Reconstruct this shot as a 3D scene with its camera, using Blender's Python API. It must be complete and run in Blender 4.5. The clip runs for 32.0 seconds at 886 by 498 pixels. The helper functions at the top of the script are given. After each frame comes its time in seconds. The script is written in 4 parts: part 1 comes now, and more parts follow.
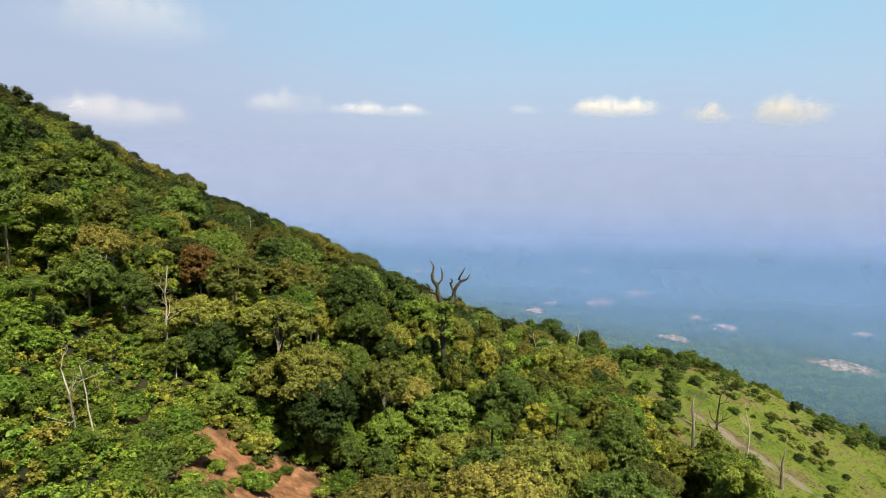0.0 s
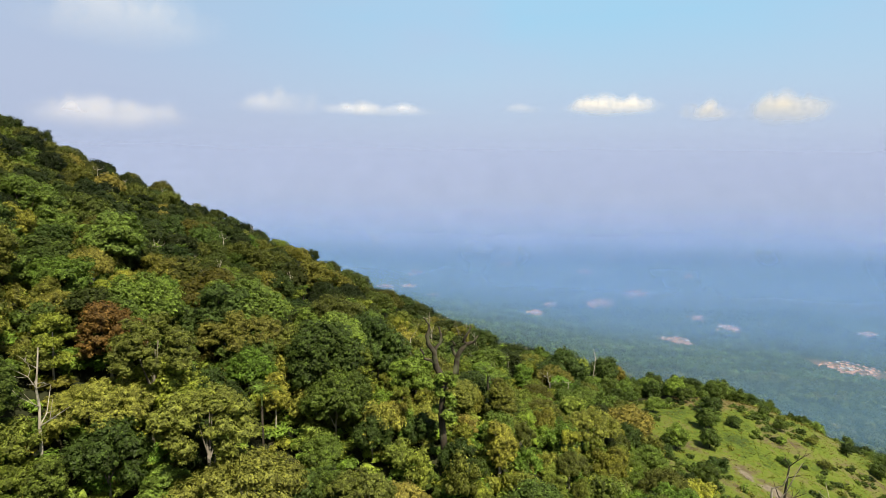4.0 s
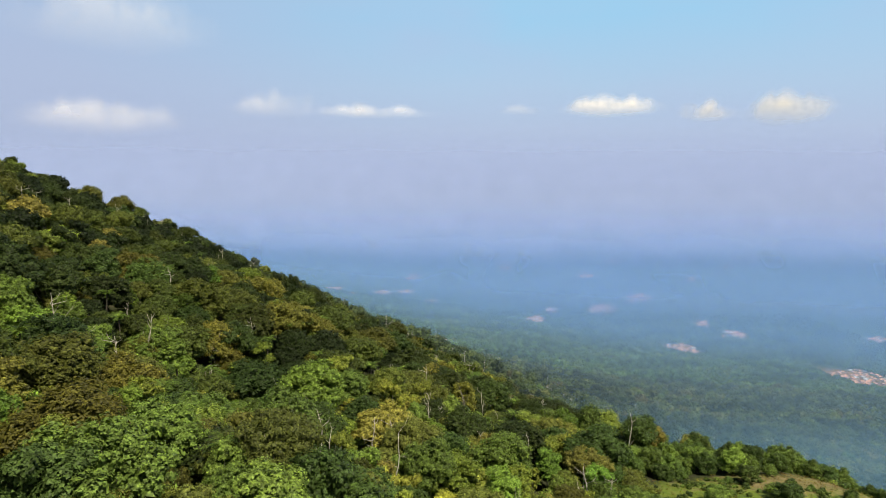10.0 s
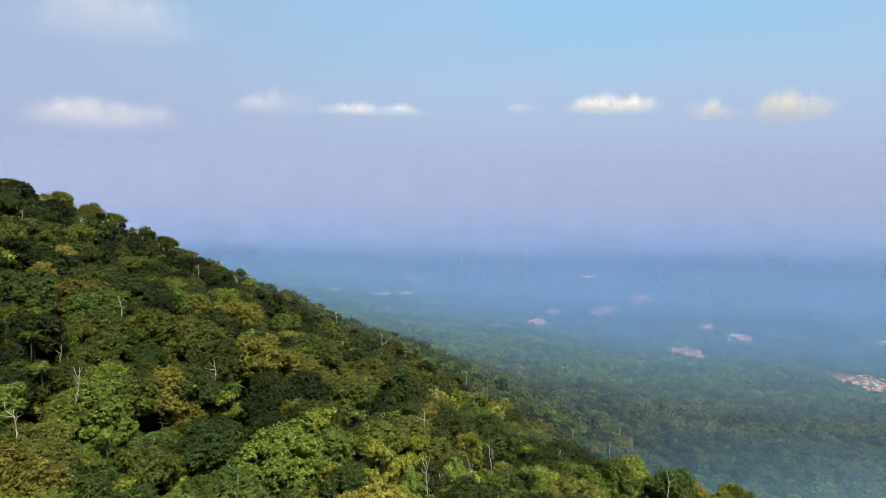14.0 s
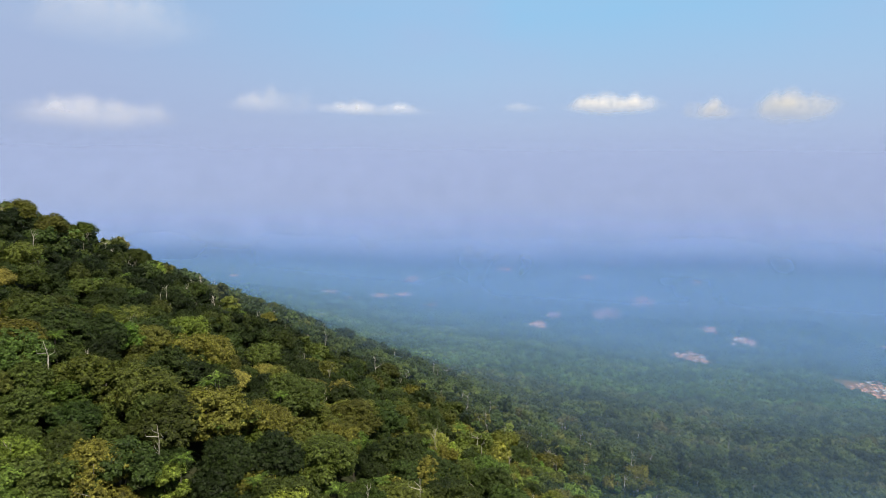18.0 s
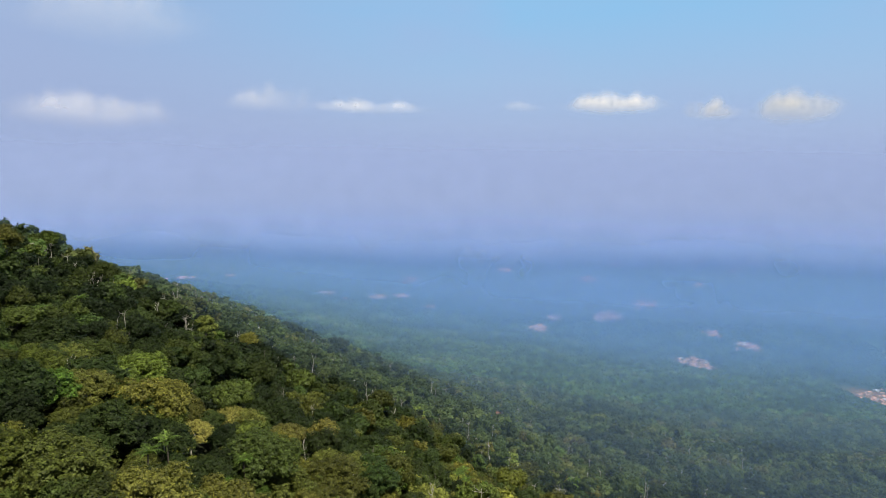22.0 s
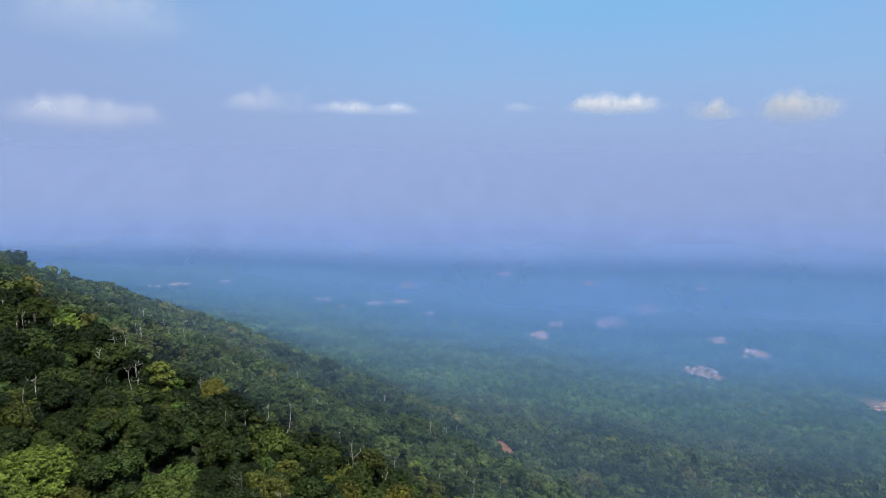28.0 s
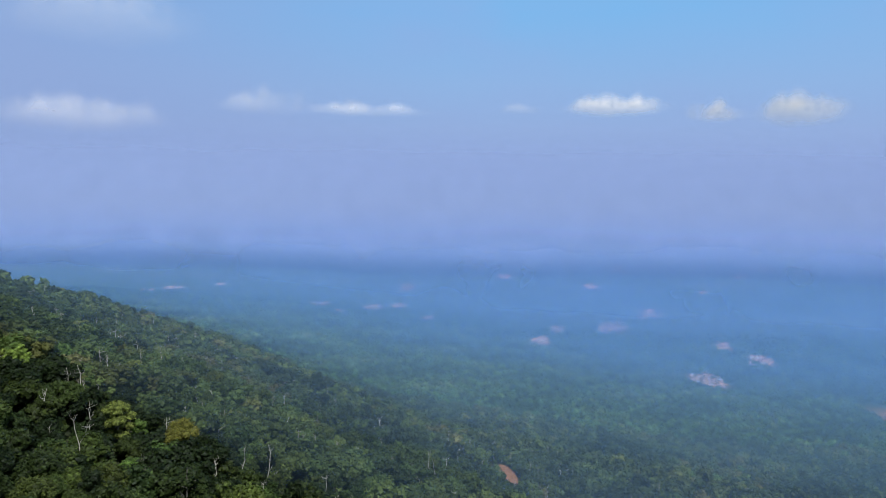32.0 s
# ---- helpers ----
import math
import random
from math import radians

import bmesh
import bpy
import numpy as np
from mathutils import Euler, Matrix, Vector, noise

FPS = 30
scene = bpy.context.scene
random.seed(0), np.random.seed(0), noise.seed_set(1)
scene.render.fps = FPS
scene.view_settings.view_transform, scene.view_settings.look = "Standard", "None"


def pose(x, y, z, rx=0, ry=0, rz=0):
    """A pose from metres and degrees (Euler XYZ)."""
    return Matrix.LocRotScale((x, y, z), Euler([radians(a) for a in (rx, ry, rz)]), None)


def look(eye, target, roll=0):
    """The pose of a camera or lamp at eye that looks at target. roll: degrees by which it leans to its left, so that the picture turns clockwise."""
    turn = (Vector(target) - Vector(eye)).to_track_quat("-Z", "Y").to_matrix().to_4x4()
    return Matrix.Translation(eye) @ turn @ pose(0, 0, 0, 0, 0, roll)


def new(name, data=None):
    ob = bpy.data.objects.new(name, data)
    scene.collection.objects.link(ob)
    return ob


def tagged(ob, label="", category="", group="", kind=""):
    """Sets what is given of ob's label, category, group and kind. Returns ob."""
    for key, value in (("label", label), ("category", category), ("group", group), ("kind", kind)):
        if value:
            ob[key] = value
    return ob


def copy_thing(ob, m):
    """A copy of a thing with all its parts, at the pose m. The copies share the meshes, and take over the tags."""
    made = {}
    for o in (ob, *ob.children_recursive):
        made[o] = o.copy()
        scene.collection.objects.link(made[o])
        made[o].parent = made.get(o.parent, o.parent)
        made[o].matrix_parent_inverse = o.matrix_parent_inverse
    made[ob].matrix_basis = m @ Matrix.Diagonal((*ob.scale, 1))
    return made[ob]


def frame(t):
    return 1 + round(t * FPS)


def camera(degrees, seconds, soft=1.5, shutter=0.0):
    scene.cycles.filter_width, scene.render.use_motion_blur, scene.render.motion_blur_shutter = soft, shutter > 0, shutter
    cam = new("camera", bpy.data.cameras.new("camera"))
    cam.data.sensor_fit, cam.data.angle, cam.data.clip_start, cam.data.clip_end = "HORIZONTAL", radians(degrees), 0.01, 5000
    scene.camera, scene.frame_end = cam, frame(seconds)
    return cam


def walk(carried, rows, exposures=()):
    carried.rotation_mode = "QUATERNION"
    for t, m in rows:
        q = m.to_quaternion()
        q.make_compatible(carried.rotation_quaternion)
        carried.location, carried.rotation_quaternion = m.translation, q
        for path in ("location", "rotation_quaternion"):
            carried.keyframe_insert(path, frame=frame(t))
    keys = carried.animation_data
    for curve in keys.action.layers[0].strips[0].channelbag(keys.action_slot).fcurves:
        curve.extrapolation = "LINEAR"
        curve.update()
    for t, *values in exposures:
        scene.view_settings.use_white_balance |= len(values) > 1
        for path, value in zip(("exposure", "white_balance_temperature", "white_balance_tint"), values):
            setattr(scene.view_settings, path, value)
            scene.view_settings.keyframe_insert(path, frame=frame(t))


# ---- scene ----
cam = camera(72.0, 32.0, soft=0.4)
PATH = [
    (0, (0.079, -0.043, 0.005), (0.087, 1.94, -0.251), 1.1),
    (1, (0.101, 4.11, 0.485), (0.109, 6.093, 0.226), 1.1),
    (2, (0.003, 12.303, 1.433), (0.012, 14.285, 1.169), 1.1),
    (3, (-0.118, 23.29, 2.772), (-0.106, 25.272, 2.505), 1.0),
    (3.5, (-0.047, 27.434, 3.328), (-0.032, 29.417, 3.067), 0.7),
    (5.5, (0.008, 42.978, 5.202), (0.025, 44.961, 4.945), 0.6),
    (6, (-0.006, 46.881, 5.643), (0.012, 48.865, 5.386), 0.6),
    (7, (-0.03, 54.675, 6.538), (-0.012, 56.658, 6.282), 0.6),
    (8, (-0.007, 62.489, 7.47), (0.012, 64.472, 7.214), 0.6),
    (9, (0.012, 70.313, 8.409), (0.032, 72.297, 8.154), 0.5),
    (10, (0.027, 78.158, 9.427), (0.049, 80.141, 9.173), 0.3),
    (11, (0.04, 85.959, 10.359), (0.06, 87.942, 10.105), 0.4),
    (12, (-0.045, 93.709, 11.26), (-0.025, 95.692, 11.003), 0.4),
    (13, (-0.059, 101.5, 12.168), (-0.04, 103.483, 11.911), 0.4),
    (14, (-0.01, 109.361, 13.125), (0.011, 111.344, 12.866), 0.4),
    (14.5, (-0.011, 113.305, 13.592), (0.01, 115.288, 13.333), 0.4),
    (16.5, (-0.01, 128.894, 15.491), (0.013, 130.876, 15.23), 0.4),
    (17, (0.022, 132.823, 15.932), (0.046, 134.806, 15.671), 0.4),
    (18, (0.01, 140.626, 16.9), (0.035, 142.609, 16.638), 0.5),
    (19, (0.005, 148.436, 17.808), (0.03, 150.418, 17.542), 0.6),
    (20, (0.005, 156.242, 18.72), (0.032, 158.224, 18.454), 0.7),
    (21, (0.039, 164.069, 19.653), (0.067, 166.051, 19.385), 0.7),
    (22, (-0.003, 171.911, 20.626), (0.026, 173.892, 20.359), 0.8),
    (23, (-0.015, 179.67, 21.567), (0.014, 181.652, 21.301), 0.7),
    (24, (0.003, 187.496, 22.489), (0.032, 189.478, 22.225), 0.7),
    (25, (-0.004, 195.307, 23.443), (0.026, 197.289, 23.179), 0.6),
    (25.5, (-0.002, 199.223, 23.898), (0.027, 201.205, 23.636), 0.5),
    (27.5, (0.017, 214.852, 25.792), (0.049, 216.835, 25.529), 0.6),
    (28, (0.009, 218.753, 26.238), (0.042, 220.735, 25.975), 0.6),
    (29, (0.003, 226.573, 27.187), (0.036, 228.556, 26.924), 0.7),
    (30, (-0.001, 234.361, 28.12), (0.033, 236.343, 27.857), 0.7),
    (31, (-0.021, 242.194, 29.073), (0.013, 244.176, 28.811), 0.7),
    (32, (0.006, 250.005, 29.987), (0.042, 251.988, 29.726), 0.7),
]
EXPOSURES = [(0, 0.74, 7500, 8), (6, 0.70, 7350, 8), (13, 0.60, 6950, 9), (19, 0.50, 6600, 10), (25, 0.38, 6150, 10), (32, 0.24, 5600, 10)]
walk(cam, [(t, look(eye, target, roll)) for t, eye, target, roll in PATH], EXPOSURES)

# ---- light ----
SUN_AZ, SUN_EL = radians(143), radians(59)   # azimuth clockwise from +Y
sun_way = Vector((math.sin(SUN_AZ) * math.cos(SUN_EL), math.cos(SUN_AZ) * math.cos(SUN_EL), math.sin(SUN_EL)))
sun = new("sun", bpy.data.lights.new("sun", "SUN"))
sun.data.energy, sun.data.angle, sun.data.color = 5.0, radians(0.6), (1.0, 0.95, 0.86)
sun.matrix_world = look(sun_way * 1000, (0, 0, 0))
world = bpy.data.worlds.new("sky")
scene.world = world
world.use_nodes = True
wn = world.node_tree.nodes
sky = wn.new("ShaderNodeTexSky")
sky.sky_type, sky.sun_disc = "NISHITA", False
sky.sun_elevation, sky.sun_rotation = SUN_EL, SUN_AZ
sky.altitude, sky.dust_density = 900, 2.5
world.node_tree.links.new(sky.outputs[0], wn["Background"].inputs[0])
wn["Background"].inputs[1].default_value = 0.056


# ---- materials ----
class Nodes:
    """A material's node tree, with short calls to add to it."""

    def __init__(self, name):
        self.mat = bpy.data.materials.new(name)
        self.mat.use_nodes = True
        self.tree = self.mat.node_tree
        self.tree.nodes.clear()
        self.out = self.add("ShaderNodeOutputMaterial")

    def add(self, kind, **values):
        node = self.tree.nodes.new(kind)
        if "operation" in values:
            node.operation = values["operation"]
        if "use_clamp" in values:
            node.use_clamp = values["use_clamp"]
        if "data_type" in values:
            node.data_type = values["data_type"]
        if "blend_type" in values:
            node.blend_type = values["blend_type"]
        if "attribute_name" in values:
            node.attribute_name = values["attribute_name"]
        if "interpolation_type" in values:
            node.interpolation_type = values["interpolation_type"]
        return node

    def link(self, a, b):
        self.tree.links.new(a, b)

    def place(self):
        return self.add("ShaderNodeNewGeometry").outputs["Position"]

    def noise(self, size, detail=4, rough=0.55, vector=None, squash=None):
        node = self.add("ShaderNodeTexNoise")
        node.inputs["Scale"].default_value = 1 / size
        node.inputs["Detail"].default_value = detail
        node.inputs["Roughness"].default_value = rough
        vector = vector or self.place()
        if squash:
            m = self.add("ShaderNodeVectorMath", operation="MULTIPLY")
            m.inputs[1].default_value = squash
            self.link(vector, m.inputs[0])
            vector = m.outputs[0]
        self.link(vector, node.inputs["Vector"])
        return node.outputs["Fac"]

    def ramp(self, fac, stops):
        node = self.add("ShaderNodeValToRGB")
        els = node.color_ramp.elements
        while len(els) < len(stops):
            els.new(0.5)
        for el, (at, colour) in zip(els, stops):
            el.position = at
            el.color = (*colour, 1) if isinstance(colour, tuple) else (colour, colour, colour, 1)
        self.link(fac, node.inputs[0])
        return node.outputs["Color"]

    def mix(self, fac, a, b, blend="MIX"):
        node = self.add("ShaderNodeMix", data_type="RGBA", blend_type=blend)
        for socket, value in ((node.inputs[0], fac), (node.inputs[6], a), (node.inputs[7], b)):
            if isinstance(value, (int, float)):
                socket.default_value = value
            elif isinstance(value, tuple):
                socket.default_value = (*value, 1)
            else:
                self.link(value, socket)
        return node.outputs[2]

    def math(self, op, a, b=0.0, clamp=False):
        node = self.add("ShaderNodeMath", operation=op, use_clamp=clamp)
        for socket, value in zip(node.inputs, (a, b)):
            if isinstance(value, (int, float)):
                socket.default_value = value
            else:
                self.link(value, socket)
        return node.outputs[0]

    def attribute(self, name):
        return self.add("ShaderNodeAttribute", attribute_name=name).outputs["Fac"]

    def bump(self, height, strength, distance):
        node = self.add("ShaderNodeBump")
        node.inputs["Strength"].default_value, node.inputs["Distance"].default_value = strength, distance
        self.link(height, node.inputs["Height"])
        return node.outputs[0]

    def surface(self, colour, rough=0.8, bump=None, metal=0.0, specular=0.3):
        node = self.add("ShaderNodeBsdfPrincipled")
        for key, value in (("Base Color", colour), ("Roughness", rough), ("Metallic", metal), ("Specular IOR Level", specular), ("Normal", bump)):
            if value is None:
                continue
            if isinstance(value, (int, float)):
                node.inputs[key].default_value = value
            elif isinstance(value, tuple):
                node.inputs[key].default_value = (*value, 1)
            else:
                self.link(value, node.inputs[key])
        self.link(node.outputs[0], self.out.inputs[0])
        return node


def leaf_material(name, stops, per_tree="object", through_light=0.24, far=False):
    """Leaves: hue from tree to tree, a finer change from spray to spray, light that passes through."""
    n = Nodes(name)
    if per_tree == "object":
        tree = n.add("ShaderNodeObjectInfo").outputs["Random"]
    else:
        tree = n.attribute("tint")
    colour = n.ramp(tree, stops)
    shade = n.math("FRACT", n.math("MULTIPLY", tree, 37.7))   # some trees are paler than their neighbours
    colour = n.mix(1.0, colour, n.ramp(shade, [(0.0, 0.62), (0.5, 0.95), (1.0, 1.45)]), "MULTIPLY")
    leaf = n.add("ShaderNodeNewGeometry").outputs["Random Per Island"]
    colour = n.mix(1.0, colour, n.ramp(leaf, [(0.0, 0.8), (1.0, 1.2)] if far else [(0.0, 0.72), (0.5, 0.95), (0.85, 1.12), (1.0, (1.4, 1.36, 1.1))]), "MULTIPLY")
    colour = n.mix(1.0, colour, n.ramp(n.noise(1.0, 3, 0.6), [(0.36, 0.85 if far else 0.5), (0.5, 0.97), (0.64, 1.12 if far else 1.45)]), "MULTIPLY")
    fine = n.noise(0.42, 3, 0.7)
    colour = n.mix(1.0, colour, n.ramp(fine, [(0.38, 0.85 if far else 0.65), (0.5, 0.97), (0.62, 1.12 if far else 1.3)]), "MULTIPLY")
    colour = n.mix(1.0, colour, (0.99, 0.90, 0.72), "MULTIPLY")
    node = n.surface(colour, 0.55, n.bump(fine, 0.5, 0.2), specular=0.16)
    back = n.add("ShaderNodeBsdfTranslucent")
    n.link(n.mix(1.0, colour, (1.25, 1.3, 0.6), "MULTIPLY"), back.inputs[0])
    both = n.add("ShaderNodeMixShader")
    both.inputs[0].default_value = through_light
    n.link(node.outputs[0], both.inputs[1])
    n.link(back.outputs[0], both.inputs[2])
    n.link(both.outputs[0], n.out.inputs[0])
    return n.mat


def bark_material(name, dark, light):
    n = Nodes(name)
    colour = n.ramp(n.noise(0.5, 5, squash=(1, 1, 0.25)), [(0.3, dark), (0.7, light)])
    colour = n.mix(n.ramp(n.noise(1.7, 3), [(0.5, 0.0), (0.7, 0.45)]), colour, (0.16, 0.19, 0.1))
    n.surface(colour, 0.9, n.bump(n.noise(0.12, 4, squash=(1, 1, 0.3)), 0.6, 0.05))
    return n.mat


def plain_material(name, a, b, size, rough=0.85, metal=0.0):
    n = Nodes(name)
    shade = n.mix(n.add("ShaderNodeObjectInfo").outputs["Random"], (0.8, 0.8, 0.8), (1.15, 1.12, 1.1))
    colour = n.mix(1.0, n.ramp(n.noise(size, 5), [(0.32, a), (0.7, b)]), shade, "MULTIPLY")
    n.surface(colour, rough, n.bump(n.noise(size / 4, 3), 0.3, size * 0.04), metal)
    return n.mat


DARK = [(0.0, (0.045, 0.088, 0.024)), (0.35, (0.070, 0.125, 0.030)), (0.7, (0.100, 0.165, 0.036)), (1.0, (0.125, 0.210, 0.040))]
MIXED = [(0.0, (0.040, 0.074, 0.021)), (0.2, (0.065, 0.112, 0.028)), (0.4, (0.100, 0.165, 0.036)), (0.56, (0.145, 0.200, 0.042)), (0.70, (0.175, 0.195, 0.045)),
         (0.82, (0.110, 0.225, 0.039)), (0.93, (0.215, 0.245, 0.046)), (1.0, (0.175, 0.170, 0.046))]
# Olive and brown leaves, darkened to carry the far slope's shade.
SHADE_OLIVE = [(0.0, (0.022, 0.040, 0.012)), (0.3, (0.036, 0.058, 0.015)), (0.55, (0.060, 0.087, 0.020)), (0.72, (0.088, 0.106, 0.024)), (0.88, (0.120, 0.122, 0.026)), (1.0, (0.074, 0.148, 0.024))]
BRIGHT = [(0.0, (0.130, 0.190, 0.036)), (0.4, (0.185, 0.235, 0.042)), (0.7, (0.235, 0.265, 0.048)), (1.0, (0.115, 0.240, 0.040))]
OLIVE = [(0.0, (0.112, 0.150, 0.038)), (0.5, (0.152, 0.185, 0.045)), (0.8, (0.178, 0.196, 0.050)), (1.0, (0.180, 0.178, 0.052))]
LEAF_DARK = leaf_material("dark_leaves", DARK)
LEAF_MIXED = leaf_material("mixed_leaves", MIXED)
LEAF_BRIGHT = leaf_material("yellow_green_leaves", BRIGHT)
LEAF_OLIVE = leaf_material("olive_leaves", OLIVE)
LEAF_RUST = leaf_material("rust_leaves", [(0.0, (0.20, 0.130, 0.045)), (1.0, (0.19, 0.13, 0.045))])
LEAF_FERN = leaf_material("fern_fronds", [(0.0, (0.080, 0.150, 0.032)), (1.0, (0.115, 0.185, 0.040))], through_light=0.4)
LEAF_LUSH = leaf_material("lush_leaves", [(0.0, (0.100, 0.200, 0.034)), (0.6, (0.140, 0.235, 0.042)), (1.0, (0.175, 0.240, 0.048))], through_light=0.35)
LEAF_SHADE_OLIVE = leaf_material("shade_darkened_leaves", SHADE_OLIVE, "tint")
LEAF_SHADE_OLIVE_TREE = leaf_material("shade_darkened_tree_leaves", SHADE_OLIVE)
LEAF_STUFF = leaf_material("forest_leaves", MIXED, "tint")
LEAF_FAR = leaf_material("far_forest_leaves", [(0.0, (0.034, 0.060, 0.022)), (0.3, (0.056, 0.090, 0.029)), (0.55, (0.078, 0.115, 0.035)), (0.75, (0.102, 0.122, 0.041)), (0.9, (0.126, 0.126, 0.052)), (1.0, (0.083, 0.146, 0.038))], "tint", far=True)
LEAF_VALLEY = leaf_material("valley_leaves", [(0.0, (0.040, 0.094, 0.036)), (0.35, (0.070, 0.142, 0.050)), (0.7, (0.100, 0.172, 0.060)), (1.0, (0.135, 0.182, 0.075))], "tint", 0.4, far=True)
GRASS = leaf_material("grass_blades", [(0.0, (0.105, 0.150, 0.028)), (0.45, (0.150, 0.180, 0.034)), (0.75, (0.165, 0.155, 0.046)), (1.0, (0.15, 0.115, 0.055))], "tint", 0.35, far=True)
BARK = bark_material("grey_bark", (0.10, 0.085, 0.065), (0.30, 0.27, 0.22))
BARK_PALE = bark_material("pale_bark", (0.28, 0.25, 0.2), (0.55, 0.5, 0.43))
BARK_DARK = bark_material("dark_bark", (0.022, 0.018, 0.013), (0.07, 0.058, 0.042))
ROOF = plain_material("clay_roof", (0.58, 0.25, 0.15), (0.80, 0.45, 0.32), 3.0)
ROOF_PALE = plain_material("pale_roof", (0.52, 0.49, 0.46), (0.72, 0.68, 0.64), 3.0, 0.5)
PLASTER = plain_material("house_plaster", (0.42, 0.33, 0.27), (0.62, 0.52, 0.44), 4.0)
DOOR_WOOD = plain_material("door_wood", (0.10, 0.06, 0.035), (0.2, 0.12, 0.07), 1.0)
WINDOW_DARK = plain_material("window_glass", (0.03, 0.035, 0.04), (0.06, 0.065, 0.07), 1.0, 0.15)


def ground_material():
    """Leaf litter under the trees, meadow grass, bare red soil, a trodden track, fields on the plain."""
    n = Nodes("ground")
    litter = n.ramp(n.noise(2.5, 6), [(0.3, (0.014, 0.018, 0.009)), (0.55, (0.028, 0.032, 0.014)), (0.75, (0.055, 0.044, 0.026))])
    grass = n.ramp(n.math("ADD", n.math("MULTIPLY", n.noise(17.0, 6, 0.65), 0.6), n.math("MULTIPLY", n.noise(1.8, 6, 0.75), 0.4)), [(0.38, (0.036, 0.058, 0.016)), (0.45, (0.074, 0.110, 0.018)), (0.51, (0.105, 0.142, 0.020)), (0.55, (0.118, 0.118, 0.044)), (0.61, (0.090, 0.070, 0.044))])
    dry = n.ramp(n.noise(3.0, 6, 0.65), [(0.3, (0.085, 0.075, 0.03)), (0.5, (0.13, 0.11, 0.045)), (0.7, (0.18, 0.14, 0.07))])
    soil = n.ramp(n.noise(1.6, 7, 0.62), [(0.30, (0.085, 0.048, 0.026)), (0.42, (0.15, 0.074, 0.040)), (0.55, (0.23, 0.115, 0.062)), (0.72, (0.31, 0.185, 0.110))])
    track = n.ramp(n.noise(1.2, 6), [(0.3, (0.12, 0.10, 0.075)), (0.7, (0.20, 0.175, 0.135))])
    wood = n.ramp(n.noise(13.0, 6, 0.72), [(0.30, (0.014, 0.036, 0.017)), (0.5, (0.028, 0.056, 0.026)), (0.70, (0.048, 0.078, 0.036))])
    field = n.mix(n.ramp(n.noise(260.0, 4, 0.5, squash=(0.45, 1.0, 1.0)), [(0.56, 0.0), (0.63, 0.7), (0.70, 0.0)]), n.mix(n.ramp(n.noise(400.0, 3), [(0.4, 0.0), (0.65, 1.0)]), wood, (0.042, 0.070, 0.036)), (0.08, 0.10, 0.06))
    edge = n.noise(6.0, 5, 0.6)

    def spread(name, low=0.32, high=0.62):
        return n.ramp(n.math("ADD", n.attribute(name), n.math("MULTIPLY", n.math("SUBTRACT", edge, 0.5), 0.8)), [(low, 0.0), (high, 1.0)])

    colour = n.mix(n.attribute("valley"), litter, wood)
    colour = n.mix(n.attribute("plain"), colour, field)
    colour = n.mix(spread("meadow"), colour, grass)
    colour = n.mix(spread("dry"), colour, dry)
    colour = n.mix(spread("soil", 0.28, 0.46), colour, soil)
    colour = n.mix(spread("track", 0.45, 0.6), colour, track)
    n.surface(colour, 0.95, n.bump(n.math("ADD", n.noise(1.4, 6, 0.65), n.math("MULTIPLY", n.math("MULTIPLY", n.noise(13.0, 4, 0.6), 14.0), n.attribute("valley"))), 0.8, 0.5), specular=0.1)
    return n.mat


GROUND = ground_material()


def haze_sheet_material(name, colour, cover, low, high, patch):
    """Haze as a tinted sheet: scatters sunlight both ways, clears towards its top and where it touches the ground."""
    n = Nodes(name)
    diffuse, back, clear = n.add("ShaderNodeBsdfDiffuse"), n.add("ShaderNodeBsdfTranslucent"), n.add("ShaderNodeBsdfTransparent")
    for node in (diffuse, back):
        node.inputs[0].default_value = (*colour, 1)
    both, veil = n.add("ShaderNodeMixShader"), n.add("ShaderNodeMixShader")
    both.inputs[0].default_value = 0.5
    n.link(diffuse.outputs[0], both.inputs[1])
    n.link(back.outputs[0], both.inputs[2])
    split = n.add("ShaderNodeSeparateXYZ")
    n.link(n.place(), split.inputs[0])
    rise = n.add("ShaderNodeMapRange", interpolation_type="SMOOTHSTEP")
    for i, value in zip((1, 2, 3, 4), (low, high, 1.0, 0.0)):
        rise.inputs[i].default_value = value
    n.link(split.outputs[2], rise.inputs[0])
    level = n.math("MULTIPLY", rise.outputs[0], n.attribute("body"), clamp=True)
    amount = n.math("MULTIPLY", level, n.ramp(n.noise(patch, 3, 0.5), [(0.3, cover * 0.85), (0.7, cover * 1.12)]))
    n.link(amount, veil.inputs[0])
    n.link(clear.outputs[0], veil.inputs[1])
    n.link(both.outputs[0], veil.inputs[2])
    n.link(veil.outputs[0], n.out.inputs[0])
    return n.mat


